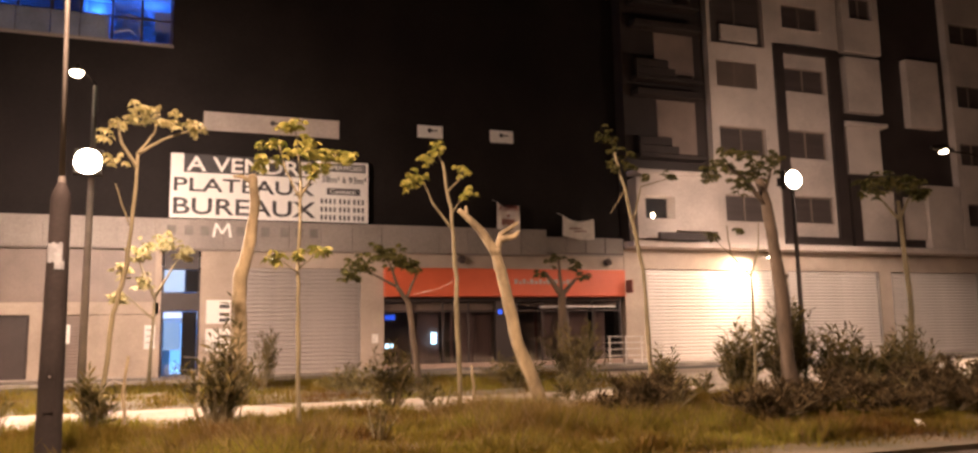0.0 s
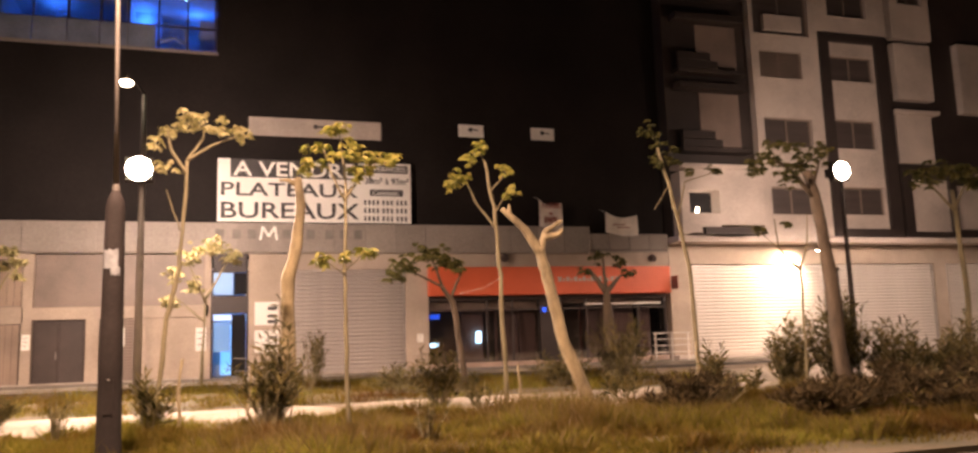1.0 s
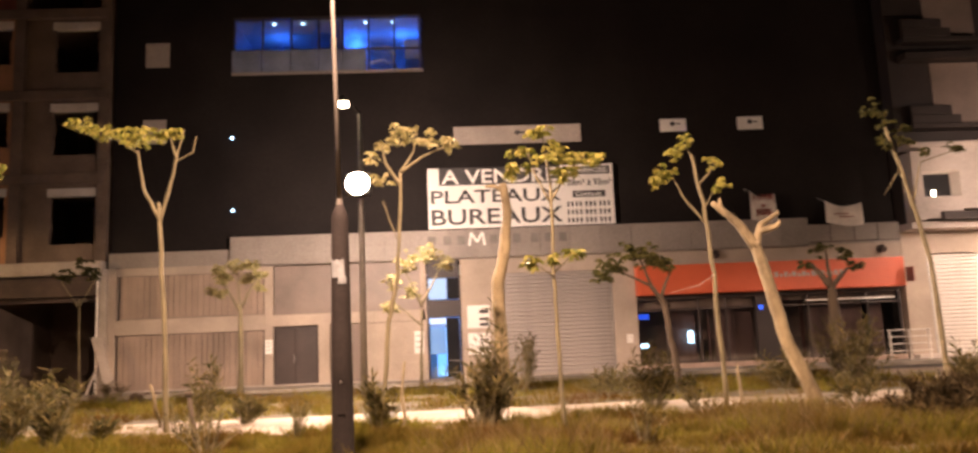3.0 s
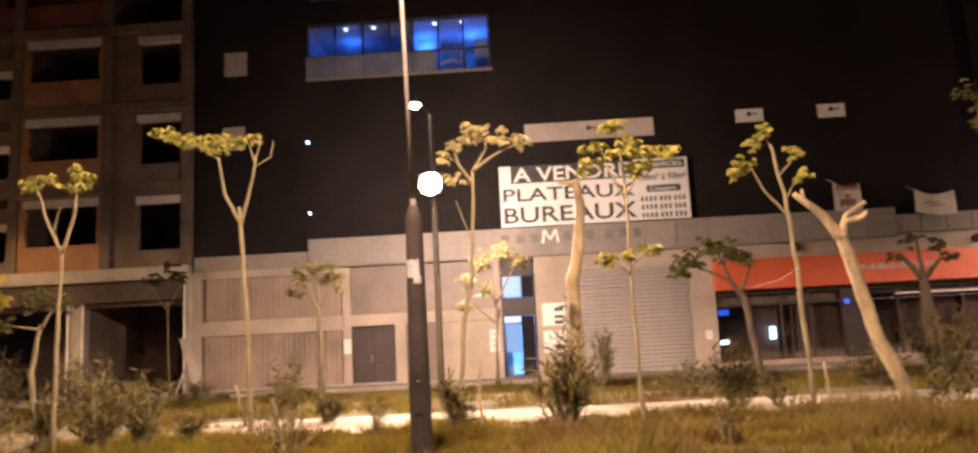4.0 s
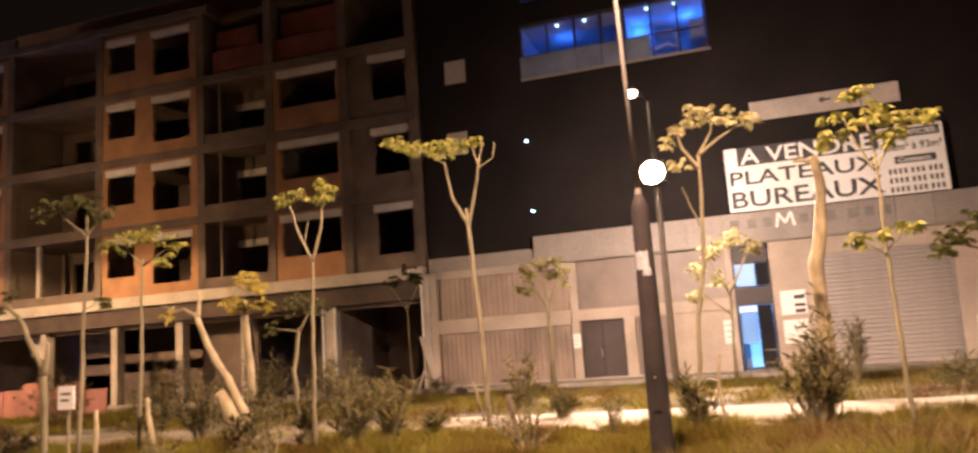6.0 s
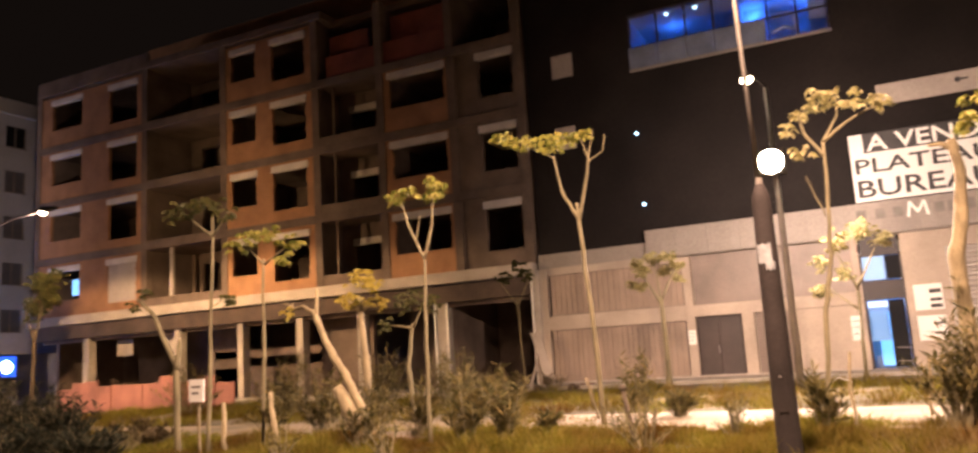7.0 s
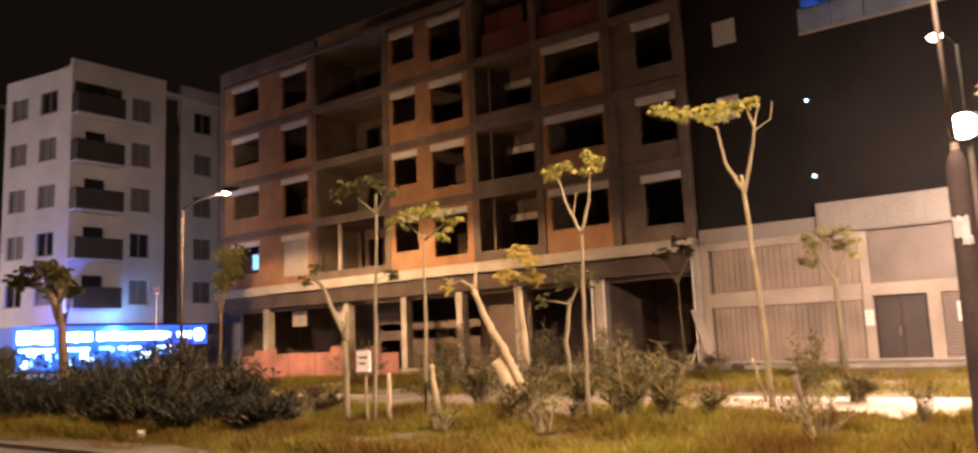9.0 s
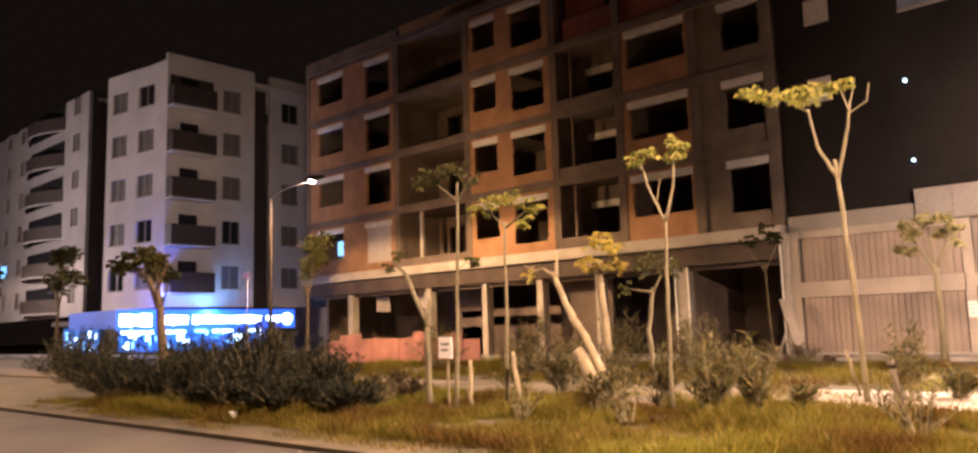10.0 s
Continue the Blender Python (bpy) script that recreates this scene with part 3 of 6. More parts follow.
parts("inner_door", Solid().chamfered(5.55, 5.7, 0.9, 1.0, 0.05, 2.5).chamfered(6.28, 6.36, 0.9, 1.0, 0.05, 2.5).chamfered(6.95, 7.05, 0.9, 1.0, 0.05, 2.5).chamfered(5.55, 7.05, 0.9, 1.0, 2.4, 2.55).chamfered(10.9, 11.0, 1.2, 1.3, 0.05, 2.5).chamfered(12.2, 12.3, 1.2, 1.3, 0.05, 2.5), RED_SHEET, shop, "brown inner door frame")
part("counter", Solid().chamfered(6.0, 8.2, 1.6, 2.2, 0.05, 1.1), GATE_METAL, shop)
part("counter", Solid().chamfered(10.0, 12.5, 2.2, 2.8, 0.05, 1.1), GATE_METAL, shop)
part("grille", Solid().box(6.4, 6.43, 0.18, 0.2, 0.3, 2.3).box(6.75, 6.78, 0.18, 0.2, 0.3, 2.3).box(7.1, 7.13, 0.18, 0.2, 0.3, 2.3).tube([(6.45 + 0.3 * math.cos(a) + 0.25, 0.19, 1.9 + 0.2 * math.sin(a)) for a in np.linspace(0, 6.28, 15)], 0.012, 5), GATE_METAL, shop, "scrolled iron grille")
part("strip_light", Solid().box(10.6, 14.2, -0.06, -0.03, 2.46, 2.52), WHITE_BOARD, shop, "pale strip under the signboard")
part("cash_screen", Solid().chamfered(3.96, 4.4, 0.2, 0.3, 2.0, 2.2), DEEP_BLUE, shop, "blue glowing cash machine sign")
part("cash_screen", Solid().box(4.02, 4.33, 0.25, 0.3, 0.9, 1.05), ICE_GLOW, shop)
part("cash_screen", Solid().box(5.91, 6.12, 0.25, 0.3, 1.02, 1.48), ICE_GLOW, shop, "small cold white screen")
part("cash_screen", Solid().box(8.7, 8.86, -0.09, -0.055, 2.2, 2.38), DEEP_BLUE, shop)
board = part("signboard", Solid().chamfered(3.86, 14.55, -0.42, -0.05, 2.9, 4.05, 0.03), ORANGE, office, "long orange signboard with small white lettering")
bars = Solid()
x = 9.3
for w in (0.16, 0.1, 0.14, 0.07, 0.16, 0.12, 0.14, 0.1, 0.3, 0.16, 0.12, 0.09, 0.16, 0.14):
    bars.box(x, x + w, -0.43, -0.425, 3.42, 3.42 + (0.13 if w < 0.13 else 0.2))
    x += w + 0.06
parts("sign_bar", bars, OLD_BOARD, board)
for x in (7.1, 13.85):
    f = part("floodlight", Solid().tube([(x, -0.05, 4.42), (x, -0.2, 4.42), (x, -0.34, 4.36)], [0.15, 0.17, 0.12], 12), DOOR_METAL, office, "dark round spotlight housing, off")
part("projecting_sign", Solid().chamfered(14.55, 14.62, -0.95, -0.45, 3.05, 3.6, 0.01), RED_SHEET, office, "small red projecting sign")

# large board for sale
sale = thing("sale_board", "large white board advertising office floors for sale", "sign", (0, 29.84, 0))
part("board", Solid().box(-4.1, 3.23, -0.04, 0.06, 5.8, 8.2), WHITE_BOARD, sale)
part("dark_band", Solid().box(-3.65, 1.15, -0.05, -0.042, 7.5, 8.2), INK, sale)
lettering("A VENDRE", 0.78, WHITE_BOARD, sale, (-3.55, -0.055, 7.57), wide=4.55)
lettering("PLATEAUX", 0.72, INK, sale, (-3.98, -0.05, 6.8), wide=5.1)
lettering("BUREAUX", 0.86, INK, sale, (-3.98, -0.05, 5.95), wide=5.15)
part("dark_band", Solid().box(1.35, 3.12, -0.05, -0.042, 7.8, 8.12), INK, sale)
lettering("SUPERFICIES:", 0.26, WHITE_BOARD, sale, (1.42, -0.055, 7.87), wide=1.62)
lettering("38m² à 93m²", 0.36, INK, sale, (1.4, -0.05, 7.36), wide=1.75)
part("dark_band", Solid().box(1.6, 2.9, -0.05, -0.042, 6.88, 7.14), INK, sale)
lettering("Contact:", 0.24, WHITE_BOARD, sale, (1.7, -0.055, 6.93), wide=1.05)
for z in (6.52, 6.2, 5.88):
    row = Solid()
    for k in range(10):
        x = 1.36 + 0.165 * k + (0.06 if k > 3 else 0) + (0.06 if k > 6 else 0)
        row.box(x, x + 0.085, -0.05, -0.042, z, z + 0.19)
    parts("number_bar", row, INK, sale)

fin = thing("metal_sign_shape", "polished metal zigzag sign shape on the fascia", "sign", (-2.25, 29.68, 5.35))
z = Solid()
for a, b in (((-0.3, -0.25), (-0.22, 0.25)), ((-0.22, 0.25), (0.0, -0.12)), ((0.0, -0.12), (0.22, 0.25)), ((0.22, 0.25), (0.3, -0.25))):
    z.tube([(a[0], 0, a[1]), (b[0], 0, b[1])], [0.06, 0.06], 4)
part("zigzag", z, WHITE_BOARD, fin)
ghost = thing("sign_letter_block", "row of dull unlit sign blocks on the fascia", "sign")
for x in (-4.0, -3.4, -2.85, -1.6, -1.2, -0.7, 0.0, 0.55, 1.1):
    part("sign_block", Solid().chamfered(x - 0.15, x + 0.15, 29.7, 29.709, 5.15, 5.5, 0.003), GREY_INK, ghost)


def poster(x0, x1, z0, z1, y, label, mat=OLD_BOARD, mark=True):
    p = thing("poster", label, "poster", ((x0 + x1) / 2, y, z0), "posters on the facade")
    w = (x1 - x0) / 2
    part("sheet", Solid().box(-w, w, -0.02, 0.02, 0, z1 - z0), mat, p)
    if mark:
        part("mark", Solid().tube([(-0.02, -0.022, (z1 - z0) * 0.6), (-0.02, -0.03, (z1 - z0) * 0.6)], 0.1, 10).box(0.05, 0.3, -0.026, -0.021, (z1 - z0) * 0.55, (z1 - z0) * 0.65), INK, p)
    return p


poster(-3.0, 2.1, 9.2, 9.93, 30.06, "long faded pale billboard strip on dark cladding", OLD_BOARD)
poster(5.34, 6.42, 9.5, 10.02, 30.06, "small white board with a dark mark on the dark wall", WHITE_BOARD)
poster(8.54, 9.59, 9.5, 10.03, 30.06, "small white board with a dark mark on the dark wall", WHITE_BOARD)
poster(-15.1, -14.18, 12.7, 13.7, 30.06, "plain square pale panel on the dark wall", OLD_BOARD, False)
poster(-15.15, -14.28, 9.6, 10.55, 30.06, "plain square pale panel on the dark wall", OLD_BOARD, False)
for x, z0, z1, w in ((-4.6, 1.06, 1.9, 0.36), (3.52, 1.12, 1.45, 0.24), (-7.35, 1.3, 1.95, 0.4), (-10.27, 1.27, 1.8, 0.28)):
    n = thing("paper_notice", "white paper notice taped to the wall", "notice", (x, 29.885, z0), "notices on the shop walls")
    part("sheet", Solid().box(-w / 2, w / 2, -0.006, 0.006, 0, z1 - z0), WHITE_BOARD, n)
    lines = Solid()
    for k in range(3):
        lines.box(-w * 0.3, w * (0.1 + 0.08 * k), -0.009, -0.0065, (z1 - z0) * (0.25 + 0.26 * k), (z1 - z0) * (0.29 + 0.26 * k))
    parts("print_bar", lines, GREY_INK, n)


for z0, z1, slots in ((1.93, 2.79, ((0.55, 0.69), (0.28, 0.39), (0.06, 0.19))), (0.92, 1.74, ((0.52, 0.6), (0.2, 0.28)))):
    n = thing("white_panel", "white panel with dark slots fixed beside the entrance", "panel", (-2.3, 29.88, z0), "white panels beside the entrance")
    part("sheet", Solid().chamfered(-0.43, 0.43, -0.03, 0.03, 0, z1 - z0, 0.008), WHITE_BOARD, n)
    for a, b in slots:
        part("slot", Solid().box(0.03, 0.38, -0.036, -0.031, a, b), INK, n)


def banner(x0, x1, z0, z1, label, words=""):
    """A cloth tied at its upper corners that sags between them."""
    b = thing("cloth_banner", label, "banner", (x0, 29.62, z0))
    nx, nz = 12, 6
    me = bpy.data.meshes.new("cloth")
    vs, fs = [], []
    for j in range(nz + 1):
        for i in range(nx + 1):
            u, v = i / nx, j / nz
            vs.append(((x1 - x0) * u + 0.06 * (1 - v) * math.sin(3 * u), -0.05 * math.sin(7 * u + 2 * v), (z1 - z0) * v - 0.18 * math.sin(math.pi * u) * (0.5 + 0.5 * v) - 0.12 * u))
    for j in range(nz):
        for i in range(nx):
            a = j * (nx + 1) + i
            fs.append((a, a + 1, a + nx + 2, a + nx + 1))
    me.from_pydata(vs, [], fs)
    part("cloth", me, CLOTH, b)
    part("cord", Solid().tube([(0, 0, z1 - z0), (-0.1, 0.3, z1 - z0 + 0.15)], 0.01, 5), CLOTH, b)
    if words:
        lettering(words, 0.3, RED_INK, b, (0.08, -0.09, (z1 - z0) * 0.68), wide=(x1 - x0) * 0.82)
        m = Solid()
        for k in range(5):
            m.box(0.2 + 0.12 * k, 0.28 + 0.12 * k, -0.1, -0.09, 0.12 + 0.04 * (k % 2), 0.38)
        m.box(0.42, 0.56, -0.1, -0.09, 0.46, 0.56)
        part("writing_bar", m, RED_INK, b)
    else:
        part("writing_bar", Solid().box(0.3, 0.9, -0.1, -0.09, 0.3, 0.34).box(0.5, 1.1, -0.1, -0.09, 0.18, 0.22), RED_INK, b)


banner(8.6, 9.62, 5.74, 6.85, "white cloth banner with hand-painted dark red writing", "A LOUER")
banner(11.6, 13.1, 5.5, 6.38, "sagging white cloth banner with faint red strokes")
for x, z in ((-11.72, 9.74), (-11.68, 6.84)):
    single("wall_spot", Solid().tube([(x, 30.1, z), (x, 30.0, z)], [0.05, 0.045], 10), ICE_GLOW, "tiny cold white lamp on the dark wall", "lamp", "tiny wall lamps")


# ---- right building: white plaster panels on a dark frame ----
flats = thing("apartment_building", "white and dark brown apartment building over shuttered shops", "building", (0, 30, 0))
g = Solid()
g.box(14.72, 15.7, -0.05, 0.4, 0, 4.15).box(22.95, 23.62, -0.05, 0.4, 0, 4.15).box(29.32, 30.08, -0.05, 0.4, 0, 4.15).box(36.2, 37.0, -0.05, 0.4, 0, 4.15).box(14.72, 60, -0.05, 0.4, 4.15, 5.05).box(43, 60, -0.05, 0.4, 0, 4.15)
parts("shop_wall", g, RENDER_WALL, flats, "pale plaster piers and lintel of the shops")
part("plinth", Solid().box(14.72, 60, -0.5, -0.051, -0.2, 0.2), PLASTER, flats, "raised pale step along the shops")
for x0, x1 in ((15.7, 22.95), (23.62, 29.32), (30.08, 36.2), (37, 43)):
    q = shutter("roller_shutter", x0 + 0.03, x1 - 0.03, 0.05, 4.13, 0.1, SHUTTER_PALE, flats, "closed pale roller shutter", 0.15)
    part("guide_rail", Solid().box(x0, x0 + 0.1, 0.0, 0.14, 0.05, 4.13), STEEL, q)
    part("guide_rail", Solid().box(x1 - 0.1, x1, 0.0, 0.14, 0.05, 4.13), STEEL, q)
part("slab", Solid().chamfered(14.72, 60, -1.0, 0.4, 5.05, 5.32, 0.03), PLASTER, flats)
parts("wall", Solid().box(14.72, 60, -0.6, 0.4, 5.32, 22).box(59.6, 60, 0.4, 10, 0, 22).box(14.72, 60, 9.7, 10, 0, 22).box(14.72, 15.1, 0.4, 9.7, 5.3, 22), DARK_TRIM, flats, "dark brown recessed wall")
part("roof", Solid().box(14.72, 60, -0.6, 10, 22, 22.3), DARK_TRIM, flats)


def window_panel(x0, x1, z0, z1, opens, y=-1.0, louvred=()):
    """A proud plaster panel with windows cut through it; opens: x0, x1, z0, z1."""
    s = Solid()
    cuts = sorted(opens, key=lambda o: o[2])
    low = z0
    for a, b, c, d in cuts:
        s.box(x0, x1, y, -0.6, low, c)
        s.box(x0, a, y, -0.6, c, d)
        s.box(b, x1, y, -0.6, c, d)
        low = d
    s.box(x0, x1, y, -0.6, low, z1)
    p = parts("wall_panel", s, PLASTER, flats)
    for k, (a, b, c, d) in enumerate(cuts):
        w = part("window", Solid().box(a, b, y + 0.22, y + 0.25, c, d), BLIND, flats, "window with its dark blind down")
        part("window_frame", Solid().box(a, a + 0.06, y + 0.16, y + 0.26, c, d).box(b - 0.06, b, y + 0.16, y + 0.26, c, d).box((a + b) / 2 - 0.03, (a + b) / 2 + 0.03, y + 0.16, y + 0.26, c, d).box(a, b, y + 0.16, y + 0.26, d - 0.06, d).box(a, b, y + 0.16, y + 0.26, c, c + 0.06), GATE_METAL, w)
        part("window_sill", Solid().chamfered(a - 0.06, b + 0.06, y - 0.05, y + 0.15, c - 0.06, c, 0.01), PLASTER, w)
        if k in louvred:
            lv = Solid()
            n = int((d - c) / 0.12)
            for i in range(n):
                lv.box(a, b, y + 0.05, y + 0.12, c + 0.12 * i, c + 0.12 * i + 0.06)
            parts("blind_slat", lv, GATE_METAL, w, "half-open blind slat")
    return p


window_panel(19.1, 22.8, 5.32, 22, [(19.6, 21.9, 6.3, 7.55), (19.5, 22.1, 9.45, 10.8), (19.5, 21.8, 12.7, 14.0), (19.3, 22.35, 14.8, 18.2)], louvred=(2,))
part("balcony_front", Solid().chamfered(19.85, 21.95, -1.04, -0.86, 15.0, 15.75, 0.02), PLASTER, flats, "pale balcony front in a dark opening")
window_panel(22.8, 26.9, 15.1, 22, [(23.5, 25.8, 16.0, 17.25), (23.5, 25.8, 19.2, 20.4)])
window_panel(23.35, 26.05, 5.7, 14.7, [(23.42, 25.95, 6.35, 7.65), (23.4, 25.8, 9.5, 10.9), (23.4, 25.95, 12.8, 14.05)], y=-0.95)
window_panel(27.3, 29.7, 15.2, 22, [(27.8, 29.3, 17.0, 18.2)])
window_panel(27.3, 29.5, 12.1, 14.95, [])
window_panel(27.15, 29.3, 8.95, 11.35, [], y=-0.85)
part("ledge", Solid().chamfered(26.9, 29.6, -1.15, -0.6, 11.36, 11.55, 0.02), PLASTER, flats)
window_panel(27.5, 29.75, 5.6, 8.1, [], y=-0.95)
window_panel(31.3, 33.5, 11.6, 15.2, [])
window_panel(32.0, 34.25, 5.32, 8.55, [])
window_panel(30.5, 31.95, 5.75, 7.9, [], y=-0.8)
window_panel(34.3, 41.0, 5.32, 22, [(34.75, 36.7, 6.5, 7.7), (34.6, 36.6, 9.75, 10.95), (34.75, 36.8, 12.9, 14.15), (34.6, 37, 16.4, 17.6)])
window_panel(44.0, 52.0, 5.32, 22, [(45, 47.4, 6.5, 7.7), (45, 47.4, 9.9, 11.1), (45, 47.4, 13.1, 14.4)])
parts("frame_border", Solid().box(22.8, 23.34, -1.12, -0.6, 5.32, 15.08).box(26.06, 26.75, -1.12, -0.6, 5.32, 15.08).box(23.34, 26.06, -1.12, -0.6, 14.72, 15.08).box(23.34, 26.06, -1.12, -0.6, 5.32, 5.68), DARK_TRIM, flats, "dark brown frame round the window bay")
parts("frame_border", Solid().box(26.95, 27.48, -1.08, -0.6, 5.32, 8.65).box(29.77, 30.2, -1.08, -0.6, 5.32, 8.65).box(27.48, 29.77, -1.08, -0.6, 8.12, 8.65).box(27.48, 29.77, -1.08, -0.6, 5.32, 5.58), DARK_TRIM, flats)


def loggia(x0, x1, z0, z1):
    """A recessed balcony: a white inner wall, its shade put into a beige tone, behind a dark stepped parapet, under a
    dark slab.
    """
    p = part("balcony", Solid().box(x0, x1, -0.66, -0.601, z0 - 0.75, z1), BALCONY_SHADE, flats, "shade-toned beige balcony wall behind a dark parapet")
    part("balcony_slab", Solid().chamfered(x0 - 1.3, x1 + 0.1, -1.25, -0.66, z1 + 0.02, z1 + 0.32, 0.02), DARK_TRIM, p)
    part("parapet", Solid().chamfered(x0 - 1.3, x0 + 0.7, -1.25, -1.1, z0 - 0.85, z0 - 0.5, 0.02), DARK_TRIM, p)
    part("balcony_floor", Solid().chamfered(x0 - 1.3, x1 + 0.1, -1.25, -0.66, z0 - 1.05, z0 - 0.86, 0.02), DARK_TRIM, p)
    part("parapet_step", Solid().chamfered(x0 - 1.3, x0 + 0.35, -1.25, -1.1, z0 - 0.49, z0 - 0.12, 0.02), DARK_TRIM, p)


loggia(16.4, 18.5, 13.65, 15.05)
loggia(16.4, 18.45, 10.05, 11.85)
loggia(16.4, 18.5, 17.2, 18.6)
bay = part("corner_balcony", Solid().box(16.65, 18.9, -1.35, -0.6, 5.75, 8.3), PLASTER, flats, "white corner balcony with a small lit lamp")
parts("balcony_wall", Solid().box(14.75, 15.15, -1.35, -0.6, 5.35, 8.05).box(15.15, 16.65, -1.35, -0.6, 7.25, 8.2).box(15.15, 16.65, -1.35, -1.2, 5.4, 6.25), PLASTER, bay)
part("balcony_roof", Solid().chamfered(14.72, 19.0, -1.5, -0.6, 8.2, 8.4, 0.03), PLASTER, bay)
part("window", Solid().box(15.15, 16.65, -0.66, -0.61, 6.25, 7.25), PANE, bay)
part("balcony_shelf", Solid().box(15.7, 18.1, -1.6, -1.36, 5.32, 5.62), DARK_TRIM, bay)
part("lamp_globe", Solid().tube([(15.72, -1.0, 6.3), (15.72, -1.0, 6.38), (15.72, -1.0, 6.48), (15.72, -1.0, 6.54)], [0.035, 0.07, 0.07, 0.03], 10), LAMP_DIM, bay, "small glowing lamp globe")
bulb("balcony_lamp", (15.72, 28.75, 6.62), 8, WARM, 0.08)

spotlamp = thing("wall_lamp", "dark wall lamp over the pale shutters, lit", "lamp", (21.9, 29.9, 4.75))
part("bracket", Solid().tube([(0, 0, 0), (0.05, -0.35, 0.08), (0.1, -0.75, 0.02)], 0.025, 8), DOOR_METAL, spotlamp)
part("lamp_head", Solid().chamfered(-0.1, 0.3, -0.95, -0.65, -0.06, 0.06, 0.02), DOOR_METAL, spotlamp)
part("lamp_glass", Solid().box(-0.05, 0.25, -0.9, -0.7, -0.075, -0.062), LAMP_GLOW, spotlamp)
spot("shutter_light", (21.4, 29.1, 4.6), (20.3, 30.3, 2.9), 1250, (1.0, 0.72, 0.5), 125, 0.1, 0.8)

rail = thing("handrail", "white painted pipe handrail beside the shop steps", "handrail", (13.0, 28.4, 0.05))
for k in range(3):
    part("post", Solid().tube([(0.75 * k, 0, 0), (0.75 * k, 0, 1.15)], 0.035, 8), LINTEL, rail)
for z in (0.35, 0.62, 0.88, 1.13):
    part("bar", Solid().tube([(-0.1, 0, z), (1.6, 0, z)], 0.02, 8), LINTEL, rail)


# ---- left building: unfinished concrete frame with red block walls ----
shell = thing("unfinished_building", "unfinished concrete apartment block with red block infill walls", "building", (0, 30, 0))
FLOORS = [5.0, 8.4, 11.75, 15.1, 18.5]
part("slab", Solid().chamfered(-48.2, -16.45, -0.4, 10, 4.52, 5.02, 0.03), CONCRETE, shell, "pale first-floor slab edge")
# The shade under the slab is put into this beam's dark colour.
part("beam", Solid().chamfered(-48.1, -16.5, -0.12, 0.35, 3.72, 4.515, 0.02), material("shaded_beam_concrete", (0.075, 0.052, 0.04), 0.92, 0.35, 0.8, 12, 0.4), shell, "beam under the slab, toned dark for its shade")
for z in FLOORS[1:4]:
    part("slab", Solid().chamfered(-48.1, -16.5, -0.08, 10, z - 0.3, z + 0.1, 0.02), ROUGH_CONCRETE, shell)
part("roof", Solid().chamfered(-48.1, -27.0, -0.12, 10, 18.35, 18.75, 0.02), ROUGH_CONCRETE, shell)
part("roof", Solid().box(-27.0, -16.5, 0.8, 10, 18.2, 18.5), ROUGH_CONCRETE, shell)
part("parapet", Solid().box(-48.1, -38.9, -0.1, 0.1, 18.75, 19.25), ROUGH_CONCRETE, shell)
# The street-level end wall is added to block the shop's blue light.
parts("closing_wall", Solid().box(-48.1, -16.5, 9.8, 10, 0, 18.4).box(-16.7, -16.4, 0.3, 9.8, 5, 18.4).box(-48.1, -47.9, 0.2, 9.8, 5, 18.4).box(-48.1, -47.9, 1.5, 9.8, 0, 4.5), ROUGH_CONCRETE, shell)
cols = (-48.0, -39.2, -33.45, -27.5, -23.75, -19.95, -16.65)
for x in cols:
    part("column", Solid().box(x - 0.2, x + 0.2, -0.03, 0.4, 5.0, 18.4), ROUGH_CONCRETE, shell)
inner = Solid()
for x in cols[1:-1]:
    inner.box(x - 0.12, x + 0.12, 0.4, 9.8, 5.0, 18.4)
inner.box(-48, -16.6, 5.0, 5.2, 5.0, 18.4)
# Dark concrete here too, for the shade behind the openings.
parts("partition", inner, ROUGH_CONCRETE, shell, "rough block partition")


def infill(x0, x1, z0, z1, opens, mat=BRICK, y=0.02, boxes=True):
    """A block wall between two columns and two slabs, with holes for windows and white roller boxes over them."""
    xs = sorted({x0, x1, *[a for o in opens for a in o[:2]]})
    s = Solid()
    for a, b in zip(xs, xs[1:]):
        hole = [o for o in opens if o[0] <= a + 1e-6 and b <= o[1] + 1e-6]
        if hole:
            o = hole[0]
            s.box(a, b, y, y + 0.2, z0, o[2])
            s.box(a, b, y, y + 0.2, o[3], z1)
        else:
            s.box(a, b, y, y + 0.2, z0, z1)
    w = parts("infill_wall", s, mat, shell)
    for o in opens:
        if boxes:
            part("roller_box", Solid().chamfered(o[0] - 0.08, o[1] + 0.06, y - 0.06, y + 0.18, o[3] - 0.02, o[3] + 0.3, 0.015), LINTEL, shell, "white roller-blind box")
        teeth = Solid()
        for side, sx in ((o[0], 1), (o[1], -1)):
            z = o[2] + 0.02
            while z < o[3] - 0.2:
                if random.random() < 0.4:
                    d = random.uniform(0.02, 0.08)
                    teeth.box(min(side, side + sx * d), max(side, side + sx * d), y + 0.01, y + 0.19, z, z + 0.19)
                z += 0.2
        if teeth.v:
            parts("block_edge", teeth, mat, shell)
    return w


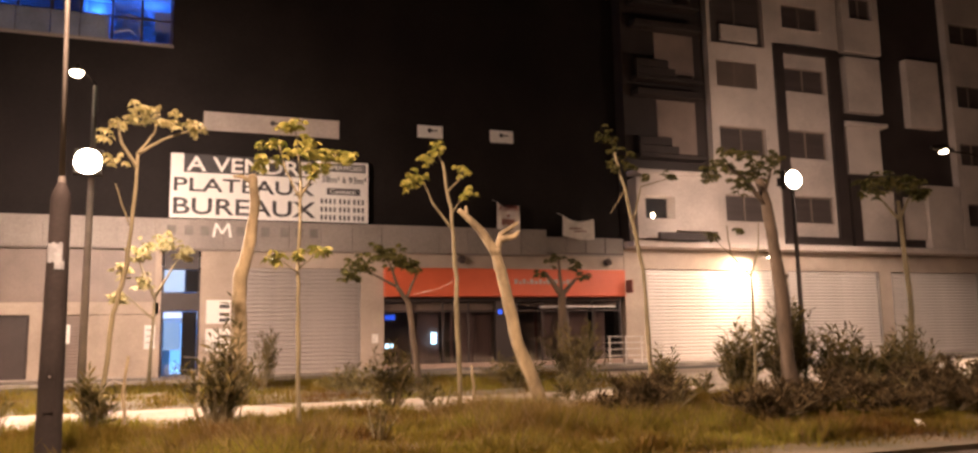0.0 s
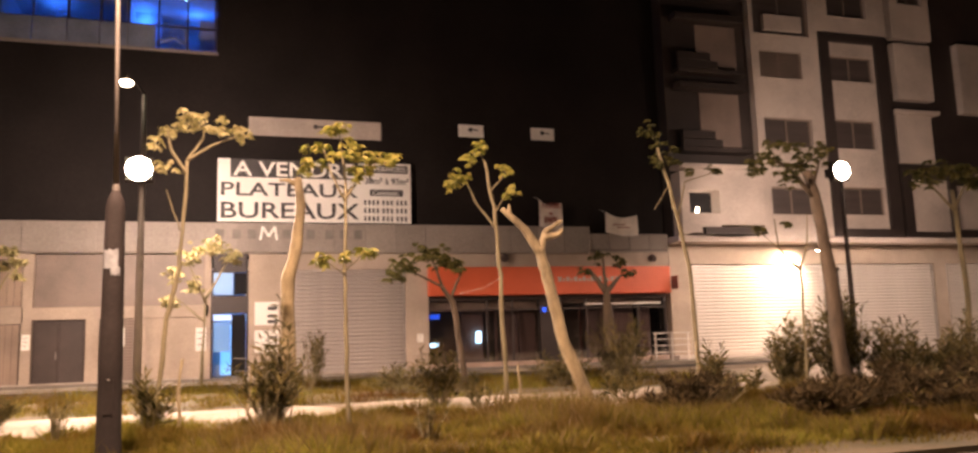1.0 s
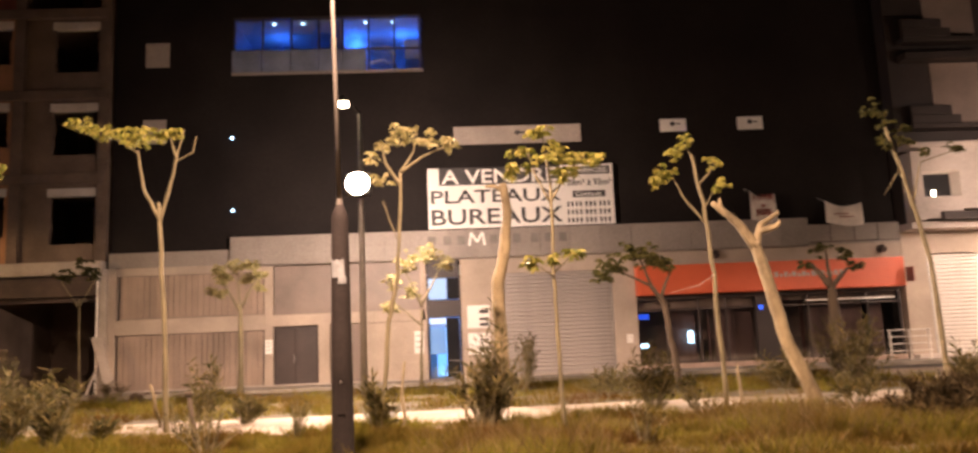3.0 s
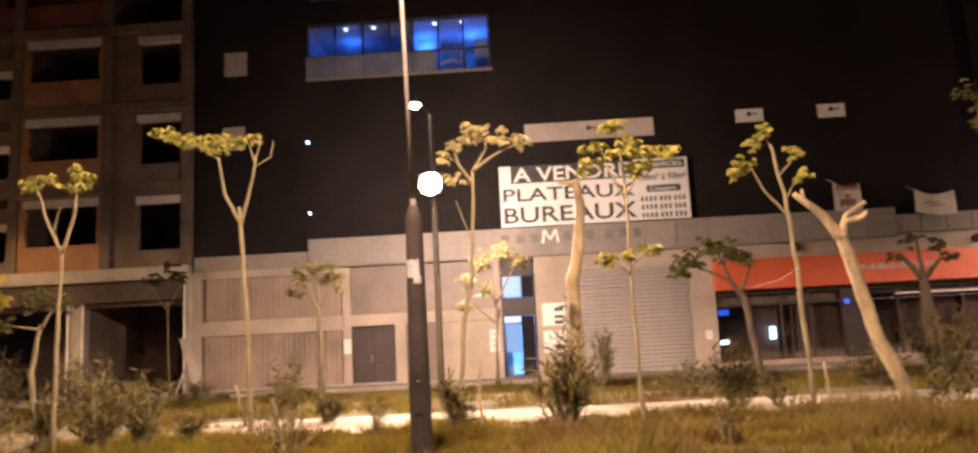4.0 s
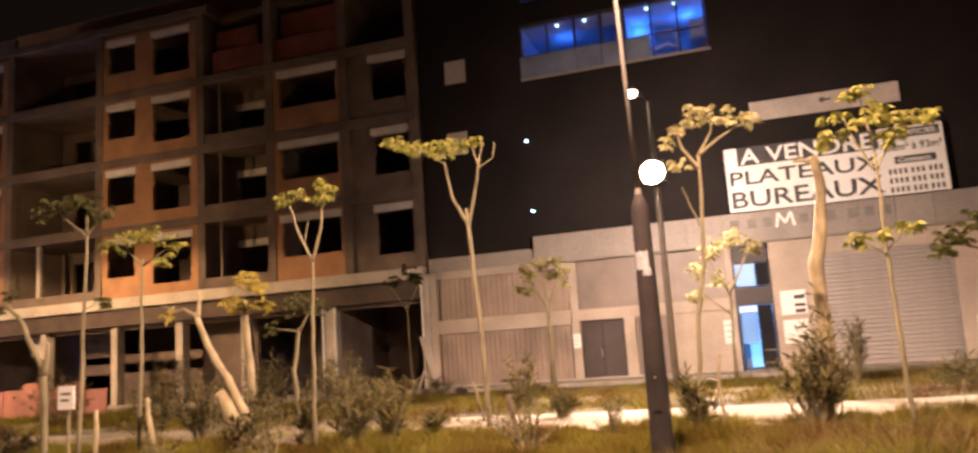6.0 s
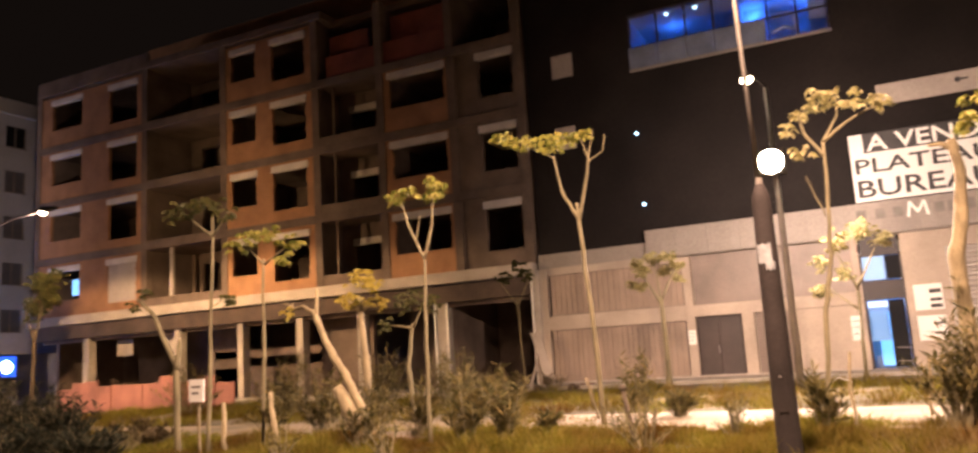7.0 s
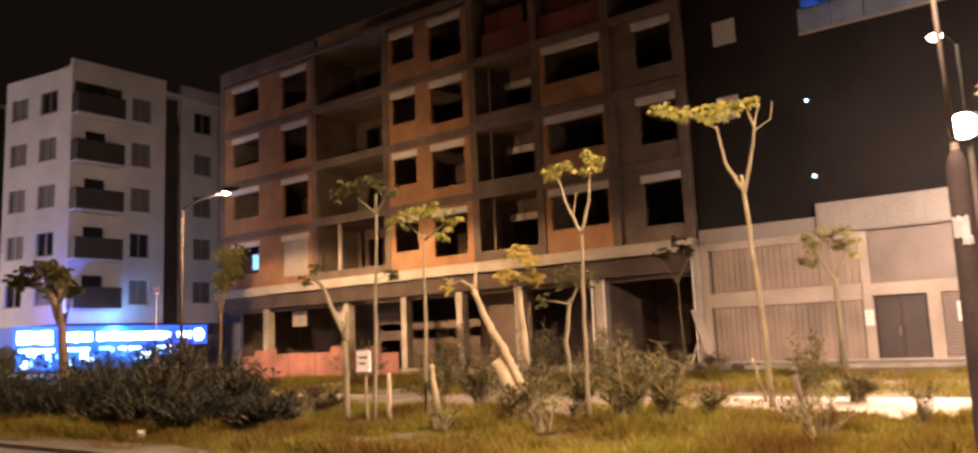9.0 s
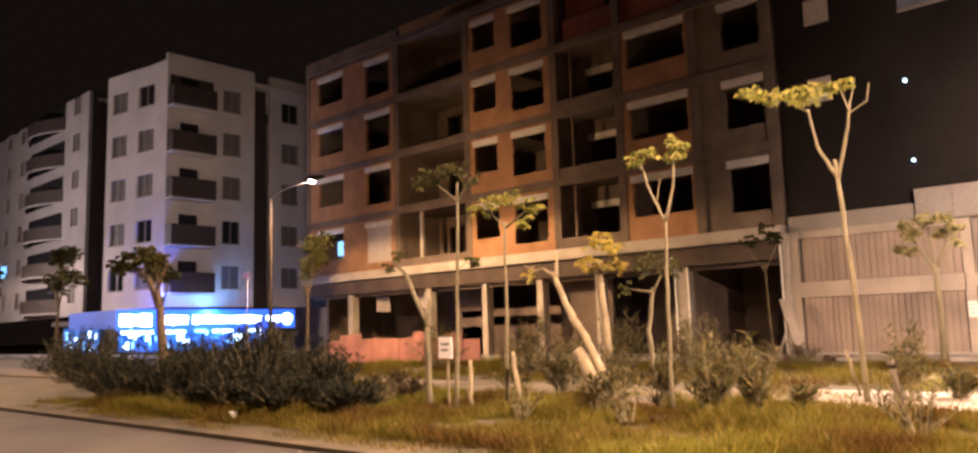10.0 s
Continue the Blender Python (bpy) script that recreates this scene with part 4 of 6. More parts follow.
# Loggia back walls use dark concrete, putting the recess shade into colour.
for k, z in enumerate(FLOORS[:4]):
    zt = FLOORS[k + 1] - 0.3
    sill = z + (0.95 if k else 0.85)
    head = z + 2.62
    infill(-47.8, -39.4, z, zt, [(-46.9, -44.3, sill + 0.1, head), (-42.05, -39.8, sill - 0.35, head)])
    infill(-33.25, -27.7, z, zt, [(-32.95, -31.3, sill + 0.2, head), (-30.25, -28.1, sill - 0.3, head)])
    if k < 3:
        infill(-23.55, -20.15, z, zt, [(-23.25, -20.3, sill + 0.25, head + 0.05)])
        infill(-19.75, -16.85, z, zt, [(-18.65, -16.95, sill - 0.1, head)], ROUGH_CONCRETE, 0.1)
        part("loggia_rail", Solid().box(-27.3, -23.95, 0.0, 0.15, z, z + 0.55), ROUGH_CONCRETE, shell)
        infill(-27.3, -23.95, z, zt, [(-26.6, -24.1, z + 0.7, z + 2.1)], ROUGH_CONCRETE, 1.7)
        part("prop", Solid().box(-26.7, -26.6, 0.3, 0.4, z, zt), ROUGH_CONCRETE, shell)
    part("loggia_rail", Solid().box(-39.0, -33.65, 0.0, 0.15, z, z + (0.5 if k == 0 else 0.2)), ROUGH_CONCRETE, shell)
    infill(-39.0, -33.65, z, zt, [(-38.2, -34.4, z + 0.3, z + 2.5)], ROUGH_CONCRETE, 3.2, False)
part("prop", Solid().box(-37.5, -37.3, 0.2, 0.35, 5.0, 8.1), CONCRETE, shell)
red = Solid().box(-26.9, -24.6, 0.5, 0.7, 15.2, 17.5).box(-26.9, -20.2, 0.15, 0.3, 15.2, 16.35).box(-23.3, -20.2, 0.5, 0.7, 15.2, 17.7)
parts("red_screen", red, DARK_RED, shell, "red painted top-floor wall")
part("boarded_window", Solid().box(-42.0, -39.85, 0.05, 0.12, 5.5, 7.6), OLD_BOARD, shell)
part("lit_pane", Solid().box(-45.1, -44.4, 0.18, 0.2, 6.2, 7.1), CYAN_GLOW, shell, "window with a cold light behind")
part("penthouse", Solid().box(-44, -22, 4.5, 9.5, 18.75, 22.0), BRICK, shell, "set-back top storey of red block")
# open street level
part("beam", Solid().box(-47.6, -16.5, 0.25, 0.6, 3.55, 4.06), ROUGH_CONCRETE, shell, "grey downstand beam")
for x, w in ((-43.8, 0.45), (-36.9, 0.4), (-32.6, 0.36), (-28.9, 0.4), (-25.4, 0.36), (-21.1, 0.55)):
    part("column", Solid().chamfered(x - w / 2, x + w / 2, 0.1, 0.6, 0.0, 4.25, 0.02), CONCRETE, shell)
part("column", Solid().chamfered(-16.6, -16.3, -0.15, 0.5, 0.0, 4.7, 0.02), CONCRETE, shell)
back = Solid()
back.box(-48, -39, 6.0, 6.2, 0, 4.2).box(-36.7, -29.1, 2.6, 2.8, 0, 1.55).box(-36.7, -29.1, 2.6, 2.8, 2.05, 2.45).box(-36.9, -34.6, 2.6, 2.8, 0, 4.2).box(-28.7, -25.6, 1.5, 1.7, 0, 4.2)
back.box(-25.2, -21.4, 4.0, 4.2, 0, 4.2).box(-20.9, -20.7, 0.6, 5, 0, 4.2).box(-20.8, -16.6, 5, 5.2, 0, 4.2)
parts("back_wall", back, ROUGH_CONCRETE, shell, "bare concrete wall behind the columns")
parts("steel_edge", Solid().box(-21.44, -21.36, 0.03, 0.1, 0, 4.05).box(-20.84, -20.76, 0.03, 0.1, 0, 4.05).box(-16.66, -16.6, -0.2, -0.15, 0, 4.5), WHITE_BOARD, shell, "white plastered column edge")
for x, z in ((-42.4, 2.6), (-38.6, 2.7)):
    part("hung_board", Solid().box(x, x + 1.2, 1.0, 1.05, z, z + 0.9), OLD_BOARD, shell)

hoard = thing("hoarding", "pinkish red sheet hoarding along the building site", "hoarding", (0, 24.5, 0.0))
x = -38.5
while x < -28.6:
    w = random.uniform(0.8, 1.3)
    h = random.uniform(0.95, 1.35)
    part("sheet", Solid().box(x, x + w - 0.02, random.uniform(-0.04, 0.04), 0.06, -0.05, h), RED_SHEET, hoard)
    x += w
lean = thing("leaning_board", "dusty pale board leaning at the garage opening", "board", (-16.3, 29.3, 0.05))
sheet = Solid()
sheet.v = [(x0 + d, y0 + 0.2 * (z > 1), z) for z, d in ((0.0, 0.5), (2.1, -0.2)) for x0, y0 in ((-0.2, 0), (0.17, 0.03), (0.17, 0.07), (-0.2, 0.04))]
sheet.f = [(0, 1, 5, 4), (1, 2, 6, 5), (2, 3, 7, 6), (3, 0, 4, 7), (4, 5, 6, 7), (3, 2, 1, 0)]
part("plank", sheet, OLD_BOARD, lean)
part("plank", Solid().tube([(-0.35, -0.2, 0.0), (-0.1, 0.1, 1.0)], [0.05, 0.04], 5), OLD_BOARD, lean)
for k in range(22):
    px, py = -18.5 + random.random() * 5.0, 26.2 + random.random() * 1.6
    r = random.uniform(0.05, 0.19)
    lump = Solid()
    for z, q in ((-0.3, 0.8), (0.35, 1.1), (0.95, 0.6)):
        lump.v += [(px + r * q * math.cos(a + 0.4 * z) * random.uniform(0.65, 1.3), py + r * q * math.sin(a) * random.uniform(0.65, 1.3), z * r * random.uniform(0.8, 1.15)) for a in (0, 1.05, 2.1, 3.14, 4.19, 5.24)]
    for ring in (0, 6):
        lump.f += [(ring + i, ring + (i + 1) % 6, ring + 6 + (i + 1) % 6, ring + 6 + i) for i in range(6)]
    lump.f += [(12, 13, 14, 15, 16, 17), (5, 4, 3, 2, 1, 0)]
    single("rubble", lump, ROUGH_CONCRETE, "grey rubble lump on the ground", "rubble", "rubble heap by the building site")


# ---- far left: white corner building with a blue-lit shop ----
corner = thing("corner_building", "white corner apartment block with dark balconies and a blue-lit shop", "building", (-59.5, 25.85, 0))
WHITE_FAR = material("pale_grey_plaster", (0.5, 0.47, 0.46), 0.85, 0.15, 0.4, 12, 0.1)
GREY_FAR = material("grey_plaster", (0.3, 0.28, 0.28), 0.85, 0.15, 0.4, 12, 0.1)
# Windows greyed: the haze over the distant block is put into this colour.
FAR_HAZE_PANE = material("hazed_window_grey", (0.13, 0.12, 0.125), 0.7, 0.15, 1.0, 30, 0.1, stretch=(0.3, 0.3, 3))
TURN_LEFT = 10.0


def block_face(parent, m, width, height, columns, rows, first, storey, size, mat=None):
    """A wall along local +x with real window openings: columns are centres along it."""
    holes = [(c - size[0] / 2, c + size[0] / 2) for c in columns]
    s = Solid()
    xs = [0.0] + [v for h in holes for v in h] + [width]
    for i in range(0, len(xs), 2):
        s.box(xs[i], xs[i + 1], 0, 0.3, 3.6, height)
    for a, b in holes:
        z = 3.6
        for r in range(rows):
            s.box(a, b, 0, 0.3, z, first + storey * r)
            z = first + storey * r + size[1]
        s.box(a, b, 0, 0.3, z, height)
    s.box(0, width, 0, 0.3, 0, 0.3)
    w = part("wall", s, mat or WHITE_FAR, parent)
    w.matrix_basis = m
    for a, b in holes:
        for r in range(rows):
            z = first + storey * r
            o = part("window", Solid().box(a, b, 0.18, 0.21, z, z + size[1]), FAR_HAZE_PANE if random.random() < 0.7 else PANE, parent)
            o.matrix_basis = m
            f = part("window_frame", Solid().box(a, a + 0.07, 0.12, 0.22, z, z + size[1]).box(b - 0.07, b, 0.12, 0.22, z, z + size[1]).box((a + b) / 2 - 0.04, (a + b) / 2 + 0.04, 0.12, 0.22, z, z + size[1]).box(a - 0.05, b + 0.05, -0.05, 0.22, z - 0.08, z), GATE_METAL, o)
    return w


base = pose(0, 0, 0, 0, 0, 180 + TURN_LEFT)
left_m = pose(-7.2, -1.27, 0, 0, 0, TURN_LEFT)
right_m = pose(0, 0, 0, 0, 0, 90)
block_face(corner, left_m, 7.3, 21.6, (1.6, 4.85), 5, 5.0, 3.4, (1.9, 1.6))
block_face(corner, right_m, 7.15, 22.2, (1.75, 5.2), 5, 5.0, 3.4, (1.5, 1.7))
for r in range(5):
    z = 4.6 + 3.4 * r
    bal = part("balcony", Solid().box(-0.9, 0, 0.1, 3.4, z - 0.15, z).box(-0.2, 0.9, 0.0, 3.4, z - 0.12, z), WHITE_FAR, corner)
    part("balcony_rail", Solid().box(0.0, 1.0, 0.0, 0.06, z + 0.004, z + 1.45).box(0.94, 1.0, 0.06, 3.34, z + 0.004, z + 1.45).box(0, 1.0, 3.34, 3.4, z + 0.004, z + 1.45), DARK_TRIM, bal, "dark solid balcony front")
    part("balcony_door", Solid().chamfered(0.004, 0.05, 1.0, 2.4, z + 0.02, z + 2.3, 0.01), PANE, bal)
parts("recess_wall", Solid().box(-1.5, -1.2, 7.2, 8.9, 0, 21.5).box(-1.5, -0.3, 7.15, 7.19, 0, 21.5), DARK_TRIM, corner, "dark recessed strip between two parts")
block_face(corner, pose(-0.6, 8.9, 0, 0, 0, 90), 6.3, 22.4, (1.9,), 5, 5.2, 3.4, (1.6, 1.6))
part("roof", Solid().box(-7, -0.3, 0.3, 15, 21.2, 21.5), WHITE_FAR, corner)
# No opening is cut: a dark panel on the wall gives its shade.
part("terrace_dark_panel", Solid().box(-0.2, 0.03, 0.2, 3.6, 19.7, 20.6), DARK_TRIM, corner, "dark panel in place of a shaded top-floor terrace opening")
part("roof_terrace", Solid().box(-3.5, -0.4, 0.5, 3.5, 21.5, 22.2), WHITE_FAR, corner)
parts("closing_wall", Solid().box(-12, -11.7, 2, 15, 0, 21).box(-12, -0.6, 15.2, 15.5, 0, 21.5), WHITE_FAR, corner)
far_block = thing("far_apartment_block", "pale apartment block with rounded balconies further along the street", "building", (-67.5, 27.0, 0))
block_face(far_block, pose(-14.4, 0, 0), 5.3, 23.4, (2.7,), 6, 4.8, 3.4, (1.6, 1.6), GREY_FAR)
parts("recess_wall", Solid().box(-9.1, -3.0, 1.4, 1.7, 0, 22.4).box(-9.4, -9.11, 0.31, 1.4, 0, 23.3), DARK_TRIM, far_block, "dark recessed strip between two parts")
block_face(far_block, pose(-35.0, 0.4, 0), 20.5, 23.2, (4.0, 8.0), 6, 4.8, 3.4, (1.7, 1.6), GREY_FAR)
part("roof", Solid().box(-35.0, -9.1, 0.71, 9.0, 22.6, 22.9), GREY_FAR, far_block)
for r in range(6):
    z = 3.9 + 3.4 * r
    pts = [(-24.8 + 10.0 * u, 0.35 - 1.5 * math.sin(math.pi * u), z) for u in np.linspace(0, 1, 13)]
    for low, high, mat, name in ((0.16, 1.35, DARK_TRIM, "balcony_rail"), (0.0, 0.15, GREY_FAR, "balcony_slab")):
        s = Solid()
        for px, py, pz in pts:
            s.v += [(px, py, pz + low), (px, py, pz + high), (px, py + 0.1, pz + high), (px, py + 0.1, pz + low)]
        for k in range(0, 4 * (len(pts) - 1), 4):
            s.f += [(k + i, k + 4 + i, k + 4 + (i + 1) % 4, k + (i + 1) % 4) for i in range(4)]
        part(name, s, mat, far_block, "rounded dark balcony front" if name == "balcony_rail" else "")
    part("opening", Solid().box(-24.0, -15.6, 0.3, 0.38, z + 0.2, z + 2.6), PANE, far_block)
part("lit_window", Solid().box(-31.8, -30.2, 0.32, 0.38, 8.2, 9.4), CYAN_GLOW, far_block, "window lit pale blue")

cafe = part("shop_canopy", Solid().box(-7.3, 0.6, -3.4, 0.0, 3.2, 3.35).box(-0.2, 0.6, 0.004, 10.3, 3.2, 3.35), DARK_TRIM, corner, "flat canopy with glowing blue sign")
part("sign_board", Solid().box(-7.4, 0.62, -3.5, -3.42, 2.15, 3.4), glow("dim_blue_sign", (0.03, 0.08, 0.4), 0.35), cafe, "dim blue sign board")
part("sign_board", Solid().box(0.62, 0.7, -3.5, 10.4, 2.0, 3.4), DEEP_BLUE, cafe, "blue glowing sign board")
SIGN_WHITE = glow("white_sign_letters", (0.62, 0.85, 1.0), 7.0)
for y0, y1, high in ((-3.3, -0.95, 0.85), (-0.65, 1.5, 0.75), (1.85, 7.4, 0.6), (7.9, 9.0, 0.6)):
    y = y0
    while y < y1 - 0.2:
        w, h = random.uniform(0.22, 0.5), high * random.uniform(0.75, 1.0)
        part("sign_block", Solid().chamfered(0.705, 0.78, y, min(y + w, y1), 2.68 - h / 2, 2.68 + h / 2, 0.03), SIGN_WHITE, cafe, "cold white glowing sign shape")
        y += w + random.uniform(0.03, 0.12)
part("sign_block", Solid().tube([(0.71, 9.7, 2.68), (0.78, 9.7, 2.68)], [0.45, 0.4], 16), SIGN_WHITE, cafe, "round glowing sign end")
for y0, y1 in ((-3.2, -1.0), (-0.6, 0.3), (0.5, 1.3), (3.4, 5.0), (6.2, 7.4)):
    part("sign_strip", Solid().chamfered(0.705, 0.76, y0, y1, 1.75, 1.95, 0.02), ICE_GLOW, cafe, "glowing strip below the sign")
PANE_GLOWS = [glow("cold_pane", (0.2, 0.55, 1.0), 2.2), glow("blue_pane", (0.05, 0.2, 0.8), 1.3), glow("white_pane", (0.55, 0.8, 1.0), 4.0), PANE]
SHOP_GLASS = glow("blue_lit_glass", (0.03, 0.16, 0.6), 0.35)
parts("shop_window", Solid().box(-6.9, -3.7, -0.085, -0.045, 0.5, 2.5).box(-3.5, -0.3, -0.085, -0.045, 0.5, 2.5).box(0.042, 0.048, 0.3, 2.9, 0.5, 2.5).box(0.042, 0.048, 3.1, 5.8, 0.5, 2.5).box(0.042, 0.048, 6.0, 8.8, 0.5, 2.5), SHOP_GLASS, cafe, "shop window lit blue from inside")
for k in range(15):
    x = -7.0 + 0.47 * k
    z = random.uniform(0.5, 1.7)
    part("lit_pane", Solid().box(x, x + random.uniform(0.15, 0.75), -0.1, -0.088, z, z + random.uniform(0.15, 0.8)), PANE_GLOWS[random.choice((0, 0, 1, 2, 2, 3))], cafe)
for k in range(20):
    y = 0.2 + 0.43 * k
    z = random.uniform(0.5, 1.8)
    part("lit_pane", Solid().box(0.05, 0.1, y, y + random.uniform(0.12, 0.8), z, z + random.uniform(0.12, 0.6)), PANE_GLOWS[random.choice((0, 0, 1, 2, 2, 3))], cafe)
parts("shop_wall", Solid().box(-7.2, -0.05, -0.04, 0.2, 0.0, 3.6).box(-0.2, 0.04, 0.0, 9.0, 0.0, 3.6), DARK_TRIM, cafe)
for x0, x1 in ((-14.2, -12.1), (-11.9, -9.7), (-9.5, -7.5)):
    w = part("shop_window", Solid().box(x0, x1, -1.35, -1.31, 0.5, 2.4), SHOP_GLASS, cafe, "shop window lit blue from inside")
    for k in range(4):
        x = x0 + (x1 - x0) * (k + random.random() * 0.5) / 4
        z = random.uniform(0.5, 1.6)
        part("lit_pane", Solid().box(x, x + random.uniform(0.15, 0.4), -1.37, -1.352, z, z + random.uniform(0.15, 0.7)), PANE_GLOWS[random.choice((0, 0, 1, 2, 2))], w)
part("shop_wall", Solid().box(-14.5, -7.3, -1.3, -1.0, 0.0, 3.0), DARK_TRIM, cafe)
part("shop_canopy", Solid().chamfered(-14.5, -7.4, -2.2, -1.3, 2.6, 2.95, 0.03), DARK_TRIM, cafe)
bulb("shop_lamp", (-61.5, 24.6, 3.1), 420, (0.15, 0.42, 1.0), 0.3)
bulb("shop_lamp", (-58.4, 29.0, 3.1), 420, (0.12, 0.4, 1.0), 0.3)
bulb("shop_sign_lamp", (-58.2, 24.5, 4.3), 650, (0.08, 0.16, 1.0), 0.3)
totem = thing("round_sign", "small red sign on a slim post", "sign", (-52.0, 28.0, 0))
part("post", Solid().tube([(0, 0, 0), (0, 0, 5.6)], 0.05, 8), STEEL, totem)
part("plate", Solid().chamfered(-0.5, 0.5, -0.08, -0.05, 5.2, 5.6, 0.01), RED_SHEET, totem)


# ---- street lamps ----
def street_lamp(x, y, height, arm, head_glow, watts, colour, label, cone=174, spill=0, aim=(0, 10, 1.5), spread=158, paint=POST_PAINT):
    p = thing("street_lamp", label, "street lamp", (x, y, 0), "street lamps along the service road")
    part("pole", Solid().tube([(0, 0, 0), (0, 0, height * 0.5), (0, 0, height)], [0.1, 0.08, 0.05], 12), paint, p, smooth=True)
    part("base_plate", Solid().chamfered(-0.2, 0.2, -0.2, 0.2, 0, 0.04), POST_PALE, p)
    a = Vector(arm)
    part("arm", Solid().tube([(0, 0, height), tuple(a * 0.4 + Vector((0, 0, height + 0.25))), tuple(a + Vector((0, 0, height + 0.3)))], 0.035, 8), POST_PAINT, p)
    hx, hy, hz = a.x, a.y, height + 0.28
    part("lamp_head", Solid().tube([(hx * 0.8, hy * 0.8, hz + 0.05), (hx, hy, hz + 0.1), (hx * 1.25, hy * 1.25, hz + 0.06)], [0.06, 0.15, 0.07], 10), POST_PALE, p)
    part("lamp_glass", Solid().tube([(hx, hy, hz + 0.02), (hx, hy, hz - 0.06), (hx, hy, hz - 0.11)], [0.16, 0.15, 0.09], 16), head_glow, p, "glowing lamp glass")
    if watts:
        spot("street_light", (x + hx, y + hy, hz - 0.12), (x + hx, y + hy - 0.01, 0), watts * 2, colour, cone, 0.12, 0.12)
    # Extra spot added at the lamp head, aimed to brighten a wall.
    if spill:
        spot("wall_fill", (x + hx, y + hy + 0.2, hz - 0.05), (x + hx + aim[0], y + hy + aim[1], hz + aim[2]), spill, colour, spread, 0.12, 0.8)
    return p


# Paler paint on this pole stands for the floodlight's glare and haze.
street_lamp(-5.68, 20.0, 7.6, (-0.42, -0.1, 0), LAMP_DIM, 0, WARM, "grey street lamp with a floodlight on its pole, lit", 130, paint=SHAFT_PAINT)
street_lamp(25.0, 20.0, 7.4, (-2.65, -0.2, 0), LAMP_DIM, 2800, WARM, "grey street lamp on the far verge, lit", 160, 520)
street_lamp(-36.7, 20.0, 7.8, (3.4, -0.1, 0), LAMP_DIM, 4600, (1.0, 0.62, 0.32), "grey street lamp with a long arm, lit", 174, 1300, (0, 10, -2.4), 124)
# Fill spot added by the long-armed lamp, aimed at the corner building.
spot("wall_fill", (-33.5, 19.9, 7.9), (-60.0, 26.0, 9.5), 2800, WARM, 76, 0.12, 0.8)
# Out of view: added to light the corner building from the left.
street_lamp(-83.0, 13.0, 10.1, (2.0, -0.5, 0), LAMP_DIM, 4500, WARM, "unseen grey street lamp added down the road, lit")


def floodlight(x, y, z, watts, spill, label, post, tilt):
    p = thing("floodlight", label, "floodlight", (x, y, z))
    part("housing", Solid().chamfered(-0.33, 0.33, -0.14, 0.1, -0.31, 0.31, 0.03), POST_PALE, p)
    # Disc made larger than the lamp: part of its glare is in the size.
    part("lamp_glass", Solid().tube([(0, -0.15, 0), (0, -0.2, 0), (0, -0.24, 0)], [0.3, 0.28, 0.15], 20), LAMP_GLOW, p, "glowing lamp glass")
    if post:
        part("pole", Solid().tube([(0.25, 0.2, -z), (0.25, 0.2, -0.1)], [0.09, 0.06], 10), POST_PALE, p)
        part("arm", Solid().tube([(0.25, 0.2, -0.1), (0, 0.05, 0)], 0.03, 6), POST_PALE, p)
    else:
        part("bracket", Solid().tube([(0, 0.1, 0), (-0.12, 0.25, -0.1)], 0.03, 6), POST_PALE, p)
    # Rear head facing the shops, added to light their facade.
    part("fill_housing", Solid().chamfered(-0.2, 0.2, 0.3, 0.42, -0.14, 0.14, 0.03), POST_PALE, p)
    part("fill_glass", Solid().box(-0.17, 0.17, 0.421, 0.43, -0.11, 0.11), LAMP_GLOW, p)
    spot("flood", (x, y - 0.25, z), (x, y - 10, z - 5), watts, PALE, 150, 0.18, 0.3)
    spot("fill_flood", (x, y + 0.46, z), (x + tilt[0], y + 10, z + tilt[1]), spill, PALE, tilt[2], 0.15, tilt[3])


floodlight(-5.72, 19.75, 5.6, 14000, 5200, "bright floodlight fixed to the street lamp pole", False, (0.8, -2.8, 154, 0.8))
floodlight(15.5, 20.0, 6.27, 3400, 2300, "bright floodlight on its own slim pole", True, (8.0, -3.5, 125, 1.0))

# Point light without a fitting of its own, added to brighten the corner buildings.
bulb("far_fill", (-82.0, 13.0, 9.6), 3600, (1.0, 0.8, 0.8), 0.15)
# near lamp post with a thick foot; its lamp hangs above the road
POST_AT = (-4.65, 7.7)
post = thing("lamp_post", "dark lamp post with a thick foot and slim shaft", "street lamp", (*POST_AT, 0.0))
part("foot", Solid().tube([(0, 0, 0), (0, 0, 0.06), (0, 0, 1.2), (0, 0, 2.7), (0, 0, 2.78), (0, 0, 2.9)], [0.132, 0.126, 0.114, 0.097, 0.086, 0.035], 20), POST_PAINT, post, "thick dark painted foot", True)
part("base_plate", Solid().chamfered(-0.2, 0.2, -0.2, 0.2, -0.03, 0.03), POST_PAINT, post)
for bx in (-0.15, 0.15):
    for by in (-0.15, 0.15):
        part("bolt", Solid().tube([(bx, by, 0.03), (bx, by, 0.07)], 0.016, 6), STEEL, post)
hatch = part("hatch", Solid().box(-0.045, 0.045, -0.127, -0.1, 0.55, 0.95), POST_PAINT, post)
part("lock", Solid().tube([(0, -0.127, 0.9), (0, -0.134, 0.9)], 0.012, 8), STEEL, hatch)
part("collar", Solid().tube([(0, 0, 2.84), (0, 0, 2.96)], [0.042, 0.034], 12), SHAFT_PAINT, post)
